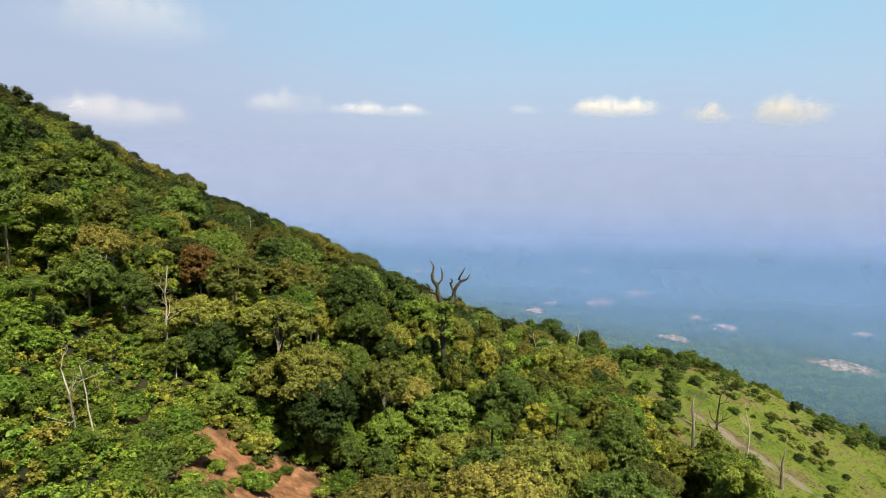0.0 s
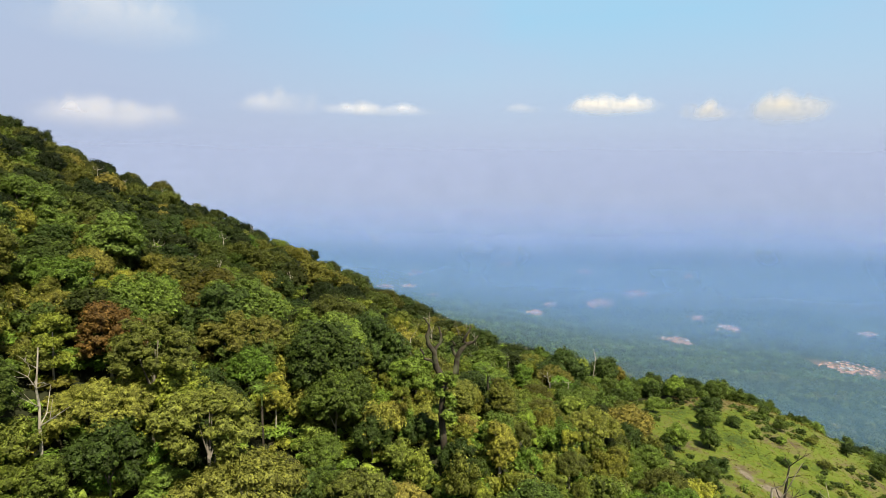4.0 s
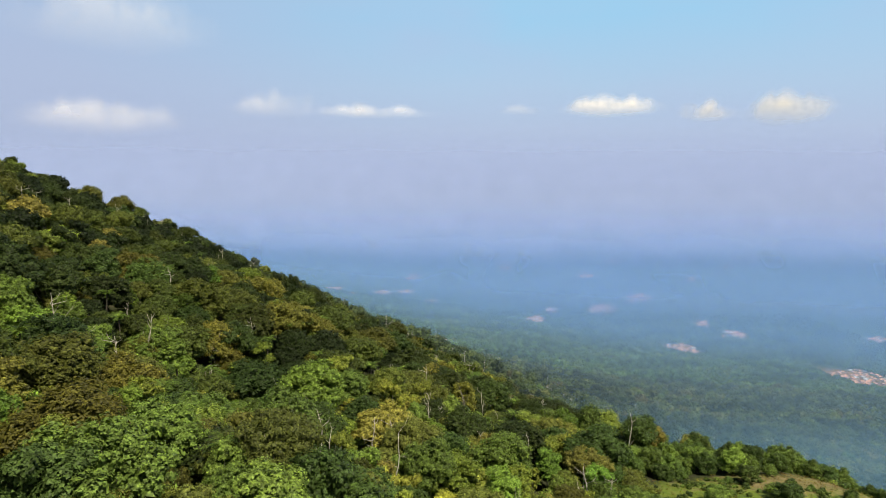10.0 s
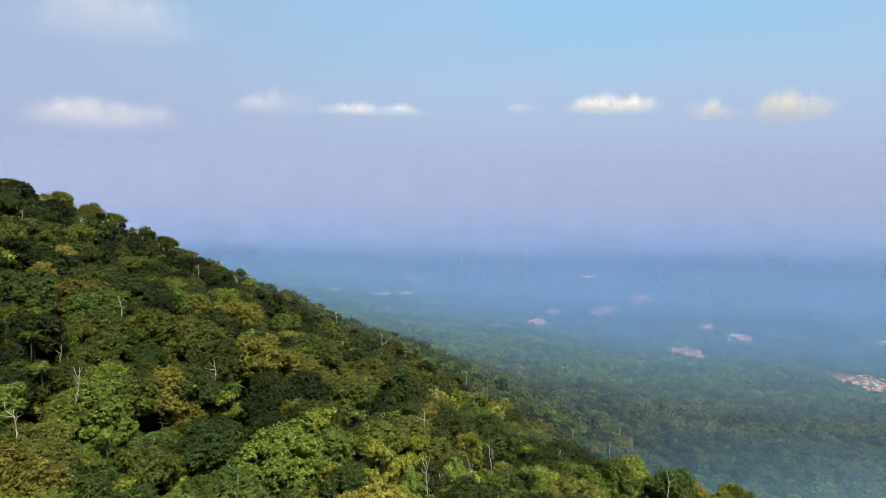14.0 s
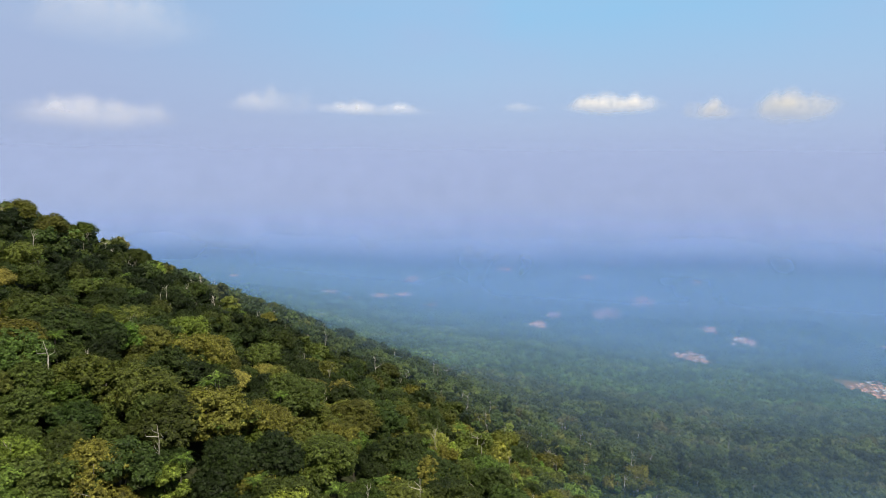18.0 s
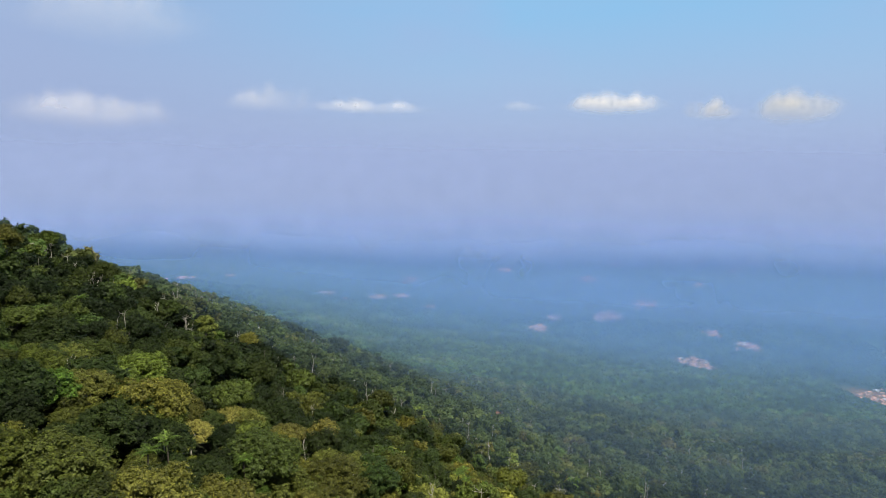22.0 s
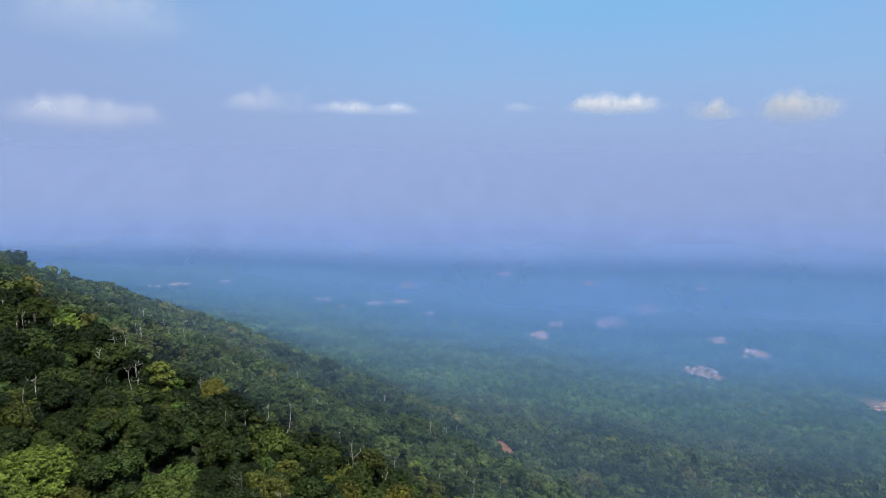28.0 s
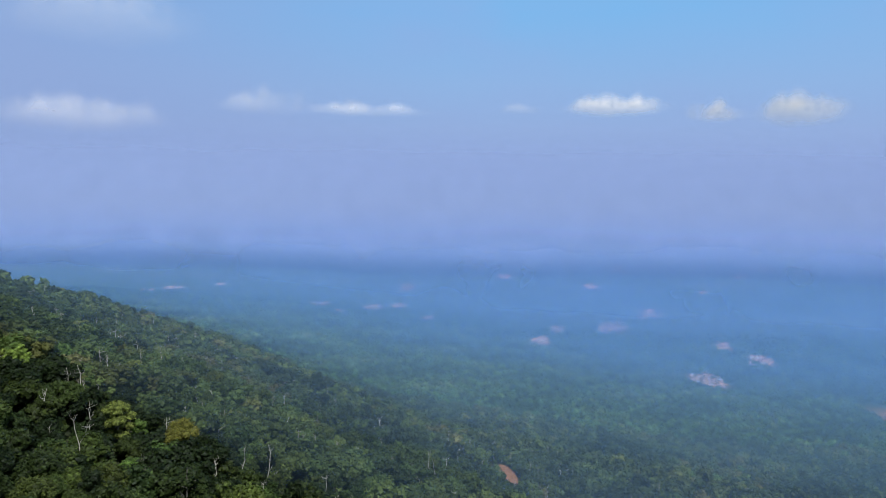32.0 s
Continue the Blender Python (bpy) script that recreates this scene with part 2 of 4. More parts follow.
# ---- mesh helpers ----
def raw_mesh(name, V, faces, material, smooth=False, floats=None):
    """One mesh from arrays of corners and of equal-sided faces."""
    me = bpy.data.meshes.new(name)
    V = np.asarray(V, np.float32).reshape(-1, 3)
    faces = [np.asarray(f, np.int32) for f in faces if len(f)]
    loops = np.concatenate([f.ravel() for f in faces])
    sizes = np.concatenate([np.full(len(f), f.shape[1], np.int32) for f in faces])
    me.vertices.add(len(V))
    me.vertices.foreach_set("co", V.ravel())
    me.loops.add(len(loops))
    me.loops.foreach_set("vertex_index", loops)
    me.polygons.add(len(sizes))
    me.polygons.foreach_set("loop_start", np.concatenate([[0], np.cumsum(sizes)[:-1]]).astype(np.int32))
    me.polygons.foreach_set("loop_total", sizes)
    me.update(calc_edges=True)
    if smooth:
        me.polygons.foreach_set("use_smooth", np.ones(len(sizes), bool))
    for key, values in (floats or {}).items():
        at = me.attributes.new(key, "FLOAT", "POINT")
        at.data.foreach_set("value", np.asarray(values, np.float32))
    for m in material if isinstance(material, (list, tuple)) else [material]:
        me.materials.append(m)
    return me


def part(name, mesh, parent, label="", at=None):
    ob = new(name, mesh)
    ob.parent = parent
    if at is not None:
        ob.matrix_basis = at
    return tagged(ob, label)


def thing(name, label, category, group="", at=None):
    ob = new(name)
    ob.empty_display_size = 0.3
    if at is not None:
        ob.matrix_basis = at
    return tagged(ob, label, category, group)


def join(*pieces):
    """Pieces of (V, [faces]) as one."""
    V, F, start = [], {}, 0
    for v, fs in pieces:
        for f in fs:
            f = np.asarray(f)
            if len(f):
                F.setdefault(f.shape[1], []).append(f + start)
        V.append(np.asarray(v, float).reshape(-1, 3))
        start += len(V[-1])
    return np.concatenate(V), [np.concatenate(f) for f in F.values()]


def tube(points, radii, sides=7):
    """A tapered limb along points."""
    P, rings = [Vector(p) for p in points], []
    for i, p in enumerate(P):
        way = (P[min(i + 1, len(P) - 1)] - P[max(i - 1, 0)]).normalized()
        u = way.orthogonal().normalized()
        w = way.cross(u)
        rings.append([p + (u * math.cos(a) + w * math.sin(a)) * radii[i] for a in np.linspace(0, 2 * math.pi, sides, endpoint=False)])
    V = np.array([tuple(v) for r in rings for v in r])
    F = [(i * sides + j, i * sides + (j + 1) % sides, (i + 1) * sides + (j + 1) % sides, (i + 1) * sides + j) for i in range(len(P) - 1) for j in range(sides)]
    tip = len(V)
    V = np.concatenate([V, [tuple(P[-1] + (P[-1] - P[-2]).normalized() * radii[-1])]])
    T = [((len(P) - 1) * sides + j, (len(P) - 1) * sides + (j + 1) % sides, tip) for j in range(sides)]
    return V, [np.array(F), np.array(T)]


g = (1 + 5 ** 0.5) / 2
ICO_V = np.array([(-1, g, 0), (1, g, 0), (-1, -g, 0), (1, -g, 0), (0, -1, g), (0, 1, g), (0, -1, -g), (0, 1, -g), (g, 0, -1), (g, 0, 1), (-g, 0, -1), (-g, 0, 1)]) / math.hypot(1, g)
ICO_F = np.array([(0, 11, 5), (0, 5, 1), (0, 1, 7), (0, 7, 10), (0, 10, 11), (1, 5, 9), (5, 11, 4), (11, 10, 2), (10, 7, 6), (7, 1, 8), (3, 9, 4), (3, 4, 2), (3, 2, 6), (3, 6, 8), (3, 8, 9), (4, 9, 5), (2, 4, 11), (6, 2, 10), (8, 6, 7), (9, 8, 1)])


def finer(V, F):
    """Each triangle split into four, on the sphere."""
    V, seen, out = list(map(tuple, V)), {}, []

    def mid(a, b):
        key = (min(a, b), max(a, b))
        if key not in seen:
            m = (np.array(V[a]) + np.array(V[b])) / 2
            V.append(tuple(m / np.linalg.norm(m)))
            seen[key] = len(V) - 1
        return seen[key]

    for a, b, c in F:
        ab, bc, ca = mid(a, b), mid(b, c), mid(c, a)
        out += [(a, ab, ca), (b, bc, ab), (c, ca, bc), (ab, bc, ca)]
    return np.array(V), np.array(out)


FINE_V, FINE_F = finer(ICO_V, ICO_F)


FINER_V, FINER_F = finer(FINE_V, FINE_F)


def shell(rng, centre, radius, flat=0.8, corners=FINE_V, faces=FINE_F, low=-0.35, tilt=0.42, others=()):
    """A loose mass of leaves: separate tilted sheets over the sides of a lobe that no other lobe covers."""
    tri = corners[faces]
    mid = tri.mean(1)
    keep = mid[:, 2] > low
    for c, r in others:
        if tuple(c) != tuple(centre):
            gap = (mid * radius * np.array([1, 1, flat]) + np.asarray(centre) - np.asarray(c)) / np.array([1, 1, flat])
            keep &= (gap ** 2).sum(1) > (0.8 * r) ** 2
    tri, mid = tri[keep], mid[keep]
    out = mid / np.maximum(np.linalg.norm(mid, axis=1)[:, None], 1e-6)
    rel = (tri - mid[:, None]) * rng.uniform(1.05, 1.55, (len(mid), 1, 1))
    rel = rel + out[:, None] * np.einsum("fij,fj->fi", rel, rng.normal(scale=tilt * 1.4, size=(len(mid), 3)))[:, :, None]
    v = (mid * rng.uniform(0.80, 1.08, (len(mid), 1)))[:, None] + rel
    return v.reshape(-1, 3) * radius * np.array([1, 1, flat]) + np.asarray(centre), [np.arange(len(v) * 3).reshape(-1, 3)]


def lump(rng, centre, radius, flat=0.8):
    return shell(rng, centre, radius * 1.12, flat, ICO_V, ICO_F, -0.6, 0.25)


def sprays(rng, lobes, tufts, leaves, size, flat=0.8, reach=0.42):
    """Tufts of small pointed leaf sprays set over the open upper and outer sides of the lobes."""
    C = np.array([l[0] for l in lobes], float)
    R = np.array([l[1] for l in lobes], float)
    tries = tufts * 3
    pick = rng.choice(len(R), tries, p=R ** 2 / (R ** 2).sum())
    way = rng.normal(size=(tries, 3))
    way[:, 2] = np.where(way[:, 2] < -0.5, -way[:, 2], way[:, 2]) + 0.25
    way /= np.linalg.norm(way, axis=1)[:, None]
    heart = C[pick] + way * (R[pick] * rng.uniform(0.82, 1.10, tries))[:, None] * np.array([1, 1, flat])
    gap = (heart[:, None] - C[None]) / np.array([1, 1, flat])
    depth = np.sqrt((gap ** 2).sum(2)) / R[None]
    depth[np.arange(tries), pick] = 9
    order = np.argsort(depth.min(1) < 0.85, kind="stable")[:tufts]
    heart, way = heart[order], way[order]
    wide = reach * rng.uniform(0.6, 1.4, tufts)
    count = tufts * leaves
    heart, way, wide = np.repeat(heart, leaves, 0), np.repeat(way, leaves, 0), np.repeat(wide, leaves)
    out = rng.normal(size=(count, 3)) + way * 0.8
    out /= np.linalg.norm(out, axis=1)[:, None]
    at = heart + out * (wide * rng.uniform(0.35, 1.0, count))[:, None] * np.array([1, 1, 0.75])
    up = way * 0.6 + out * 0.5 + rng.normal(scale=0.30, size=(count, 3)) + np.array([0, 0, 0.35])
    up /= np.linalg.norm(up, axis=1)[:, None]
    u = np.cross(up, rng.normal(size=(count, 3)))
    u /= np.linalg.norm(u, axis=1)[:, None]
    w = np.cross(up, u)
    a = (size * rng.uniform(0.6, 1.35, count))[:, None]
    b = a * rng.uniform(0.5, 0.9, count)[:, None]
    V = np.stack([at - u * a * 0.9 - w * b - up * a * 0.25, at - u * a * 0.5 + w * b, at + u * a * 1.2 - up * a * 0.25], 1).reshape(-1, 3)
    return V, [np.arange(count * 3).reshape(-1, 3)]


# ---- the lie of the land ----
def sig(v):
    return 1 / (1 + np.exp(-np.clip(v, -60, 60)))


def hill(x, y, a, b, r):
    return np.exp(-((x - a) ** 2 + (y - b) ** 2) / (2 * r * r))


def blend(p, q, k):
    """The higher of two surfaces, with a soft valley between them."""
    return np.maximum(p, q) + k * np.log1p(np.exp(-np.abs(p - q) / k))


PLAIN = -435.0
# villages on the plain: place, radius, houses
VILLAGES = [(583, 1483, 49, 30), (812, 1692, 35, 20), (787, 1837, 28, 9), (542, 2012, 49, 24), (719, 2200, 44, 14), (287, 1813, 32, 14), (362, 1959, 26, 5), (642, 2663, 37, 10),
            (321, 2911, 39, 10), (875, 3054, 55, 9), (1585, 3158, 76, 8), (1285, 3138, 46, 6), (1360, 2878, 31, 5), (1048, 2541, 21, 4), (-181, 2133, 36, 12), (-110, 2238, 29, 8),
            (-255, 1919, 14, 4), (-331, 2044, 29, 6), (-11, 2027, 23, 4), (-97, 2591, 34, 5), (-809, 2135, 30, 7), (-826, 2009, 16, 4), (-751, 2394, 21, 5), (837, 1226, 69, 40), (1161, 1638, 29, 10)]


def land(x, y):
    """Height of the ground: a wooded mountainside that falls to the right and ahead, a grassy spur, a long gentle foot, a plain."""
    x, y = np.asarray(x, float), np.asarray(y, float)
    X = 420 * np.tanh(x / 420)
    Y = np.where(y < -150, -150 + 300 * np.tanh((y + 150) / 300), np.minimum(y, 2600))
    z = -26.4 - 0.43 * X - 0.0959 * Y + 0.000306 * X * X + 0.0000822 * X * Y - 0.000178 * Y * Y
    z = z - 18.2 * sig((y - 325) / 22) * sig((x - 20) / 25) * np.exp(-((y - 325) / 260) ** 2)
    z = z - 18.1 * hill(x, y, -60, 215, 45) + 10.7 * hill(x, y, 5, 125, 40) - 5.6 * hill(x, y, -45, 600, 80) - 23.3 * hill(x, y, -22, 85, 30)
    z = z + 6 * hill(x, y, 140, 285, 40) + 17 * hill(x, y, 112, 235, 38) + 15 * hill(x, y, 240, 325, 45) + 5 * hill(x, y, 168, 256, 35) - 7 * hill(x, y, 57, 120, 18)
    z = z - 3 * hill(x, y, -19, 102, 16) + 6 * hill(x, y, -66, 389, 35) - 9 * hill(x, y, -300, 720, 130) - 5 * hill(x, y, 25, 165, 30)
    z = z + 9 * hill(x, y, 57, 690, 10) - 20 * sig((y - 310) / 22) * sig((x - 105) / 25) * np.exp(-((y - 310) / 200) ** 2) - 5 * hill(x, y, -125, 375, 70) - 4 * hill(x, y, -110, 640, 60)
    roll = 2.2 * np.sin(x / 23 + 1.3 * np.sin(y / 41)) * np.cos(y / 31 + 0.7) + 5 * np.sin(x / 71 + 2) * np.sin(y / 83 + 0.4) * sig((y - 330) / 60)
    z = z + roll
    foot = -276.5 - 0.1455 * 700 * np.tanh(x / 700) - 0.1377 * (np.minimum(y, 2600) - 1000)
    foot = foot + (4 * np.sin(x / 83 + 1.1 * np.sin(y / 130)) + 1.5 * np.sin(y / 61 + x / 140)) * sig((y - 780) / 60) * sig((1700 - y) / 120)
    low = PLAIN + 7 * np.sin(x / 310 + 1) * np.sin(y / 270) + 3 * np.sin(x / 97) * np.cos(y / 120)
    return blend(blend(z, foot, 10.0), low, 14.0)


def meadow(x, y):
    return sig((x - (52 + 0.03 * (y - 130))) / 4) * sig((246 + 0.20 * (x - 90) - y) / 4) * sig((y - 70) / 10)


def track_line(x, y):
    """A trodden track down the meadow."""
    along = 87 + 0.52 * (172 - y) + 0.8 * np.sin(y / 9)
    return np.exp(-((x - along) / 3.2) ** 2) * sig((186 - y) / 4) * sig((y - 128) / 6)


def soil(x, y):
    return np.exp(-(((x + 24) / 15) ** 2 + ((y - 77) / 14) ** 2) ** 1.2) + np.exp(-(((x - 57) / 9) ** 2 + ((y - 675) / 13) ** 2) ** 2)


def dry(x, y):
    return 1.1 * np.exp(-(((x - 98) / 34) ** 2 + ((y - 250) / 17) ** 2)) + 0.8 * np.exp(-(((x - 58) / 12) ** 2 + ((y - 150) / 14) ** 2))


def build_ground():
    ux, uy = np.linspace(-1, 1, 271), np.linspace(-1, 1, 321)
    gx = 125 * np.sinh(ux * math.asinh(4900 / 125))
    gy = 250 + 150 * np.sinh(uy * math.asinh(4650 / 150))
    X, Y = np.meshgrid(gx, gy)
    Z = land(X, Y)
    nx, ny = len(gx), len(gy)
    i = (np.arange(ny - 1)[:, None] * nx + np.arange(nx - 1)[None, :]).ravel()
    x, y = X.ravel(), Y.ravel()
    far = sig((y - 1750) / 90)
    me = raw_mesh("ground", np.stack([x, y, Z.ravel()], 1), [np.stack([i, i + 1, i + nx + 1, i + nx], 1)], GROUND, True,
                  {"meadow": meadow(x, y), "soil": np.clip(soil(x, y) + sum(0.7 * np.exp(-((x - vx) / (r * 0.95)) ** 2 - ((y - vy) / (r * 1.7)) ** 2) for vx, vy, r, _ in VILLAGES), 0, 1), "track": np.clip(1.25 * track_line(x, y), 0, 1) * meadow(x, y), "dry": dry(x, y) * meadow(x, y),
                   "valley": sig((y - 900) / 60), "plain": far})
    tagged(new("ground", me), "wooded mountainside with a grassy spur falling to a wide plain", "ground", kind="structure")


build_ground()

# ---- sky and haze sheets ----
def build_backdrop():
    n = Nodes("far_sky_and_haze")
    split = n.add("ShaderNodeSeparateXYZ")
    n.link(n.place(), split.inputs[0])
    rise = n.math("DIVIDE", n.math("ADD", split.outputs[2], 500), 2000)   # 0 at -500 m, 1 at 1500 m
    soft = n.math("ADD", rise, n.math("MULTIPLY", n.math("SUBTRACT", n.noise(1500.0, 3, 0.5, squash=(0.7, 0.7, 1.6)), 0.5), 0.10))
    # Horizon haze is painted into the glow, down past the plain's edge.
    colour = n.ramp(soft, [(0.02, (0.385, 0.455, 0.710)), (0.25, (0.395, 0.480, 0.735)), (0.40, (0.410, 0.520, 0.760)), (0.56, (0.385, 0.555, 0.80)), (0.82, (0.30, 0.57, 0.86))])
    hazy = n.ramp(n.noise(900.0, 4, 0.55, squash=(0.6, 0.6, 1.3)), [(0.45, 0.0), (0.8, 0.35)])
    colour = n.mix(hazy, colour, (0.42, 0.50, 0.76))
    veil = n.add("ShaderNodeMapRange", interpolation_type="SMOOTHSTEP")   # haze is painted thicker over the mountain's side of the sky
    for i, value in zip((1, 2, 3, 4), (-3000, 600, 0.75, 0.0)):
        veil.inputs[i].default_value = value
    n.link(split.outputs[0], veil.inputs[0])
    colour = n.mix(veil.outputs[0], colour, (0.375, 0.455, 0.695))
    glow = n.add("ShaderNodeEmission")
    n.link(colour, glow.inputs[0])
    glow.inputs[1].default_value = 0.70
    n.link(glow.outputs[0], n.out.inputs[0])
    az, zz = np.radians(np.linspace(-66, 66, 60)), np.linspace(-480, 2300, 12)
    A, Z = np.meshgrid(az, zz)
    V = np.stack([4740 * np.sin(A).ravel(), 60 + 4740 * np.cos(A).ravel(), Z.ravel()], 1)
    i = (np.arange(11)[:, None] * 60 + np.arange(59)[None, :]).ravel()
    tagged(new("backdrop_sky", raw_mesh("backdrop_sky", V, [np.stack([i, i + 1, i + 61, i + 60], 1)], n.mat, True)), "glowing backdrop of pale blue sky over the far plain, haze painted in", "sky", kind="structure")


def haze_sheet(y, cover, colour, low, high, soft):
    """A tinted sheet across the view that stands in for valley haze, bowed round the mountain; it thins out over the
    last soft metres above the ground.
    """
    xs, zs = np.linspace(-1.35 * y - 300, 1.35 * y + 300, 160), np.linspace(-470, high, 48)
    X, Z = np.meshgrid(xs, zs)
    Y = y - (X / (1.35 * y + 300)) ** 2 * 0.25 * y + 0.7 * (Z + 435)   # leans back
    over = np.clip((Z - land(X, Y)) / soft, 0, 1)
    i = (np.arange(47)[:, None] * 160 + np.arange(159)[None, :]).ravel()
    me = raw_mesh("mist", np.stack([X.ravel(), Y.ravel(), Z.ravel()], 1), [np.stack([i, i + 1, i + 161, i + 160], 1)], haze_sheet_material("valley_haze_tint", colour, cover, low, high, 240.0), True, {"body": (over * over * (3 - 2 * over)).ravel()})
    tagged(new("mist", me), "thin tinted sheet standing in for blue valley haze", "haze", "valley haze", "stuff")


build_backdrop()
# Painted haze tints: teal near, bluer farther off, pale lilac last.
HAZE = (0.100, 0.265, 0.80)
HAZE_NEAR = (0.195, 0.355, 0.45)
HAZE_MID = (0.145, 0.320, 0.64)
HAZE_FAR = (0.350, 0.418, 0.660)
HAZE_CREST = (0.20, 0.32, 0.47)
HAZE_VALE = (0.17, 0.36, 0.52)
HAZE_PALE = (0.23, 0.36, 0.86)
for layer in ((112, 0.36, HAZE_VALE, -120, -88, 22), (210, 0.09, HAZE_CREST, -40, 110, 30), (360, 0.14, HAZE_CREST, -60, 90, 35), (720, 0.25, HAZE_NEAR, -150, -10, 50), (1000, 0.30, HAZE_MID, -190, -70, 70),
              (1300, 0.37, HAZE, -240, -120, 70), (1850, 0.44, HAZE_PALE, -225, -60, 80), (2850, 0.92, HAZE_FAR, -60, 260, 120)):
    haze_sheet(*layer)

# ---- trees ----
def dome(rng, spread, top, depth, count, lobe=0.34, low=-0.45, ragged=0.16):
    """Lobes over the upper and outer sides of a full rounded crown, lopsided as crowns are."""
    lobes, turn, lean = [], rng.uniform(0, 6.283), rng.uniform(0, 6.283)
    for i in range(count):
        up = 1 - (1 - low) * (i + 0.5) / count + rng.normal() * 0.05
        up = min(max(up, low), 1.0)
        a = turn + 2.39996 * i + rng.normal() * 0.25
        out = math.sqrt(max(0.0, 1 - up * up)) * (1 + 0.22 * math.sin(a + lean))
        k = (1 - lobe) * (1 + rng.normal() * ragged)
        r = spread * lobe * rng.uniform(0.75, 1.25)
        lobes.append(((spread * k * out * math.cos(a), spread * k * out * math.sin(a), top - depth / 2 + depth / 2 * k * up), r))
    return lobes


def crown_lobes(rng, height, spread, kind):
    """Lobes of a crown round the origin's axis: centres and radii."""
    if kind == "dome":
        return dome(rng, spread, height, height * 0.66, 22, 0.33)
    if kind == "grand":
        return dome(rng, spread, height, height * 0.52, 40, 0.22, -0.25, 0.10)
    if kind == "layered":
        lobes = []
        for level, reach in ((0.45, 0.85), (0.66, 0.9), (0.9, 0.6)):
            for i in range(7):
                a, r = i * 0.9 + rng.uniform(-0.3, 0.3), spread * reach * rng.uniform(0.25, 0.8)
                lobes.append(((r * math.cos(a), r * math.sin(a), height * level + rng.uniform(-0.9, 0.7)), spread * rng.uniform(0.2, 0.3)))
        return lobes
    if kind == "tall":
        return dome(rng, spread, height, height * 0.80, 22, 0.40)
    if kind == "bush":
        return dome(rng, spread, height, height * 0.92, 22, 0.33, -0.7)
    return dome(rng, spread, height, height * 0.95, 10, 0.42, -0.5)


def limbs(rng, height, lobes, thick):
    """Trunk with a slight lean and limbs that reach into the lobes."""
    bend = rng.uniform(-0.5, 0.5, 2)
    fork = height * 0.5
    mid = (bend[0] * 0.6, bend[1] * 0.6, fork)
    pieces = [tube([(0, 0, -1.5), (0, 0, 0.3), (bend[0] * 0.3, bend[1] * 0.3, fork * 0.55), mid, (bend[0], bend[1], height * 0.8)], [thick * 1.5, thick * 1.15, thick * 0.9, thick * 0.7, thick * 0.3])]
    for centre, radius in lobes[:6]:
        c = np.array(centre)
        a = np.array(mid) + np.array([0, 0, rng.uniform(-0.12, 0.1) * height])
        pieces.append(tube([tuple(a), tuple(a * 0.5 + c * 0.5 + np.array([0, 0, -0.3 * radius])), tuple(c)], [thick * 0.5, thick * 0.32, thick * 0.12], 5))
    return join(*pieces)


def tree_meshes(seed, height, spread, kind, leaf, bark, tufts=520, leaves=17, size=0.135, flat=0.95, thick=0.2, reach=0.46):
    rng = np.random.default_rng(seed)
    lobes = crown_lobes(rng, height, spread, kind)
    crown = join(sprays(rng, lobes, tufts, leaves, size, flat, reach), *[shell(rng, c, r * 0.7, flat, FINER_V, FINER_F, -0.5, tilt=0.35, others=lobes) for c, r in lobes])
    return raw_mesh("crown", *crown, leaf, True), raw_mesh("trunk", *limbs(rng, height, lobes, thick), bark, True)


def make_tree(name, label, seed, group, **form):
    crown, trunk = tree_meshes(seed, **form)
    top = thing(name, label, "tree", group)
    part("trunk", trunk, top)
    part("crown", crown, top)
    return top


def fern_frond_mesh():
    """One arching frond with leaflets to both sides of its rib."""
    rng = np.random.default_rng(5)
    length, V, T = 3.4, [], []
    n = 13
    for i in range(n + 1):
        s = i / n
        V.append((length * s, 0, 0.95 * math.sin(s * 2.4) - 0.75 * s * s))
    for i in range(n):
        s = (i + 0.5) / n
        w = 0.95 * math.sin(min(1, s * 1.25 + 0.12) * math.pi) ** 0.7 + 0.12
        for side in (-1, 1):
            k = len(V)
            a, b = np.array(V[i]), np.array(V[i + 1])
            tip = (a + b) / 2 + np.array([0.28, side * w, -0.10 - 0.1 * rng.random()])
            V.extend([tuple(a), tuple(a * 0.25 + b * 0.75), tuple(tip)])
            T.append((k, k + 1, k + 2))
    rib, ribf = tube([V[i] for i in range(0, n + 1, 3)], [0.05, 0.045, 0.04, 0.03, 0.02], 4)
    return join((np.array(V), [np.array(T)]), (rib, ribf))


def make_tree_fern(height, seed, label="tall tree fern with a slim dark trunk and arching green fronds"):
    rng = np.random.default_rng(seed)
    top = thing("tree_fern", label, "tree fern", "tree ferns on the slope")
    lean = rng.uniform(-0.6, 0.6, 2)
    part("trunk", raw_mesh("trunk", *tube([(0, 0, -1), (0, 0, 0.4), (lean[0] * 0.4, lean[1] * 0.4, height * 0.5), (lean[0], lean[1], height)], [0.3, 0.22, 0.15, 0.17], 8), BARK_DARK, True), top)
    for i in range(13):
        turn = i * 360 / 13 + rng.uniform(-9, 9)
        part("frond", FROND, top, at=pose(lean[0], lean[1], height - 0.1, 0, rng.uniform(-24, 16), turn) @ Matrix.Scale(rng.uniform(0.85, 1.12), 4))
    return top


FROND = raw_mesh("frond", *fern_frond_mesh(), LEAF_FERN)


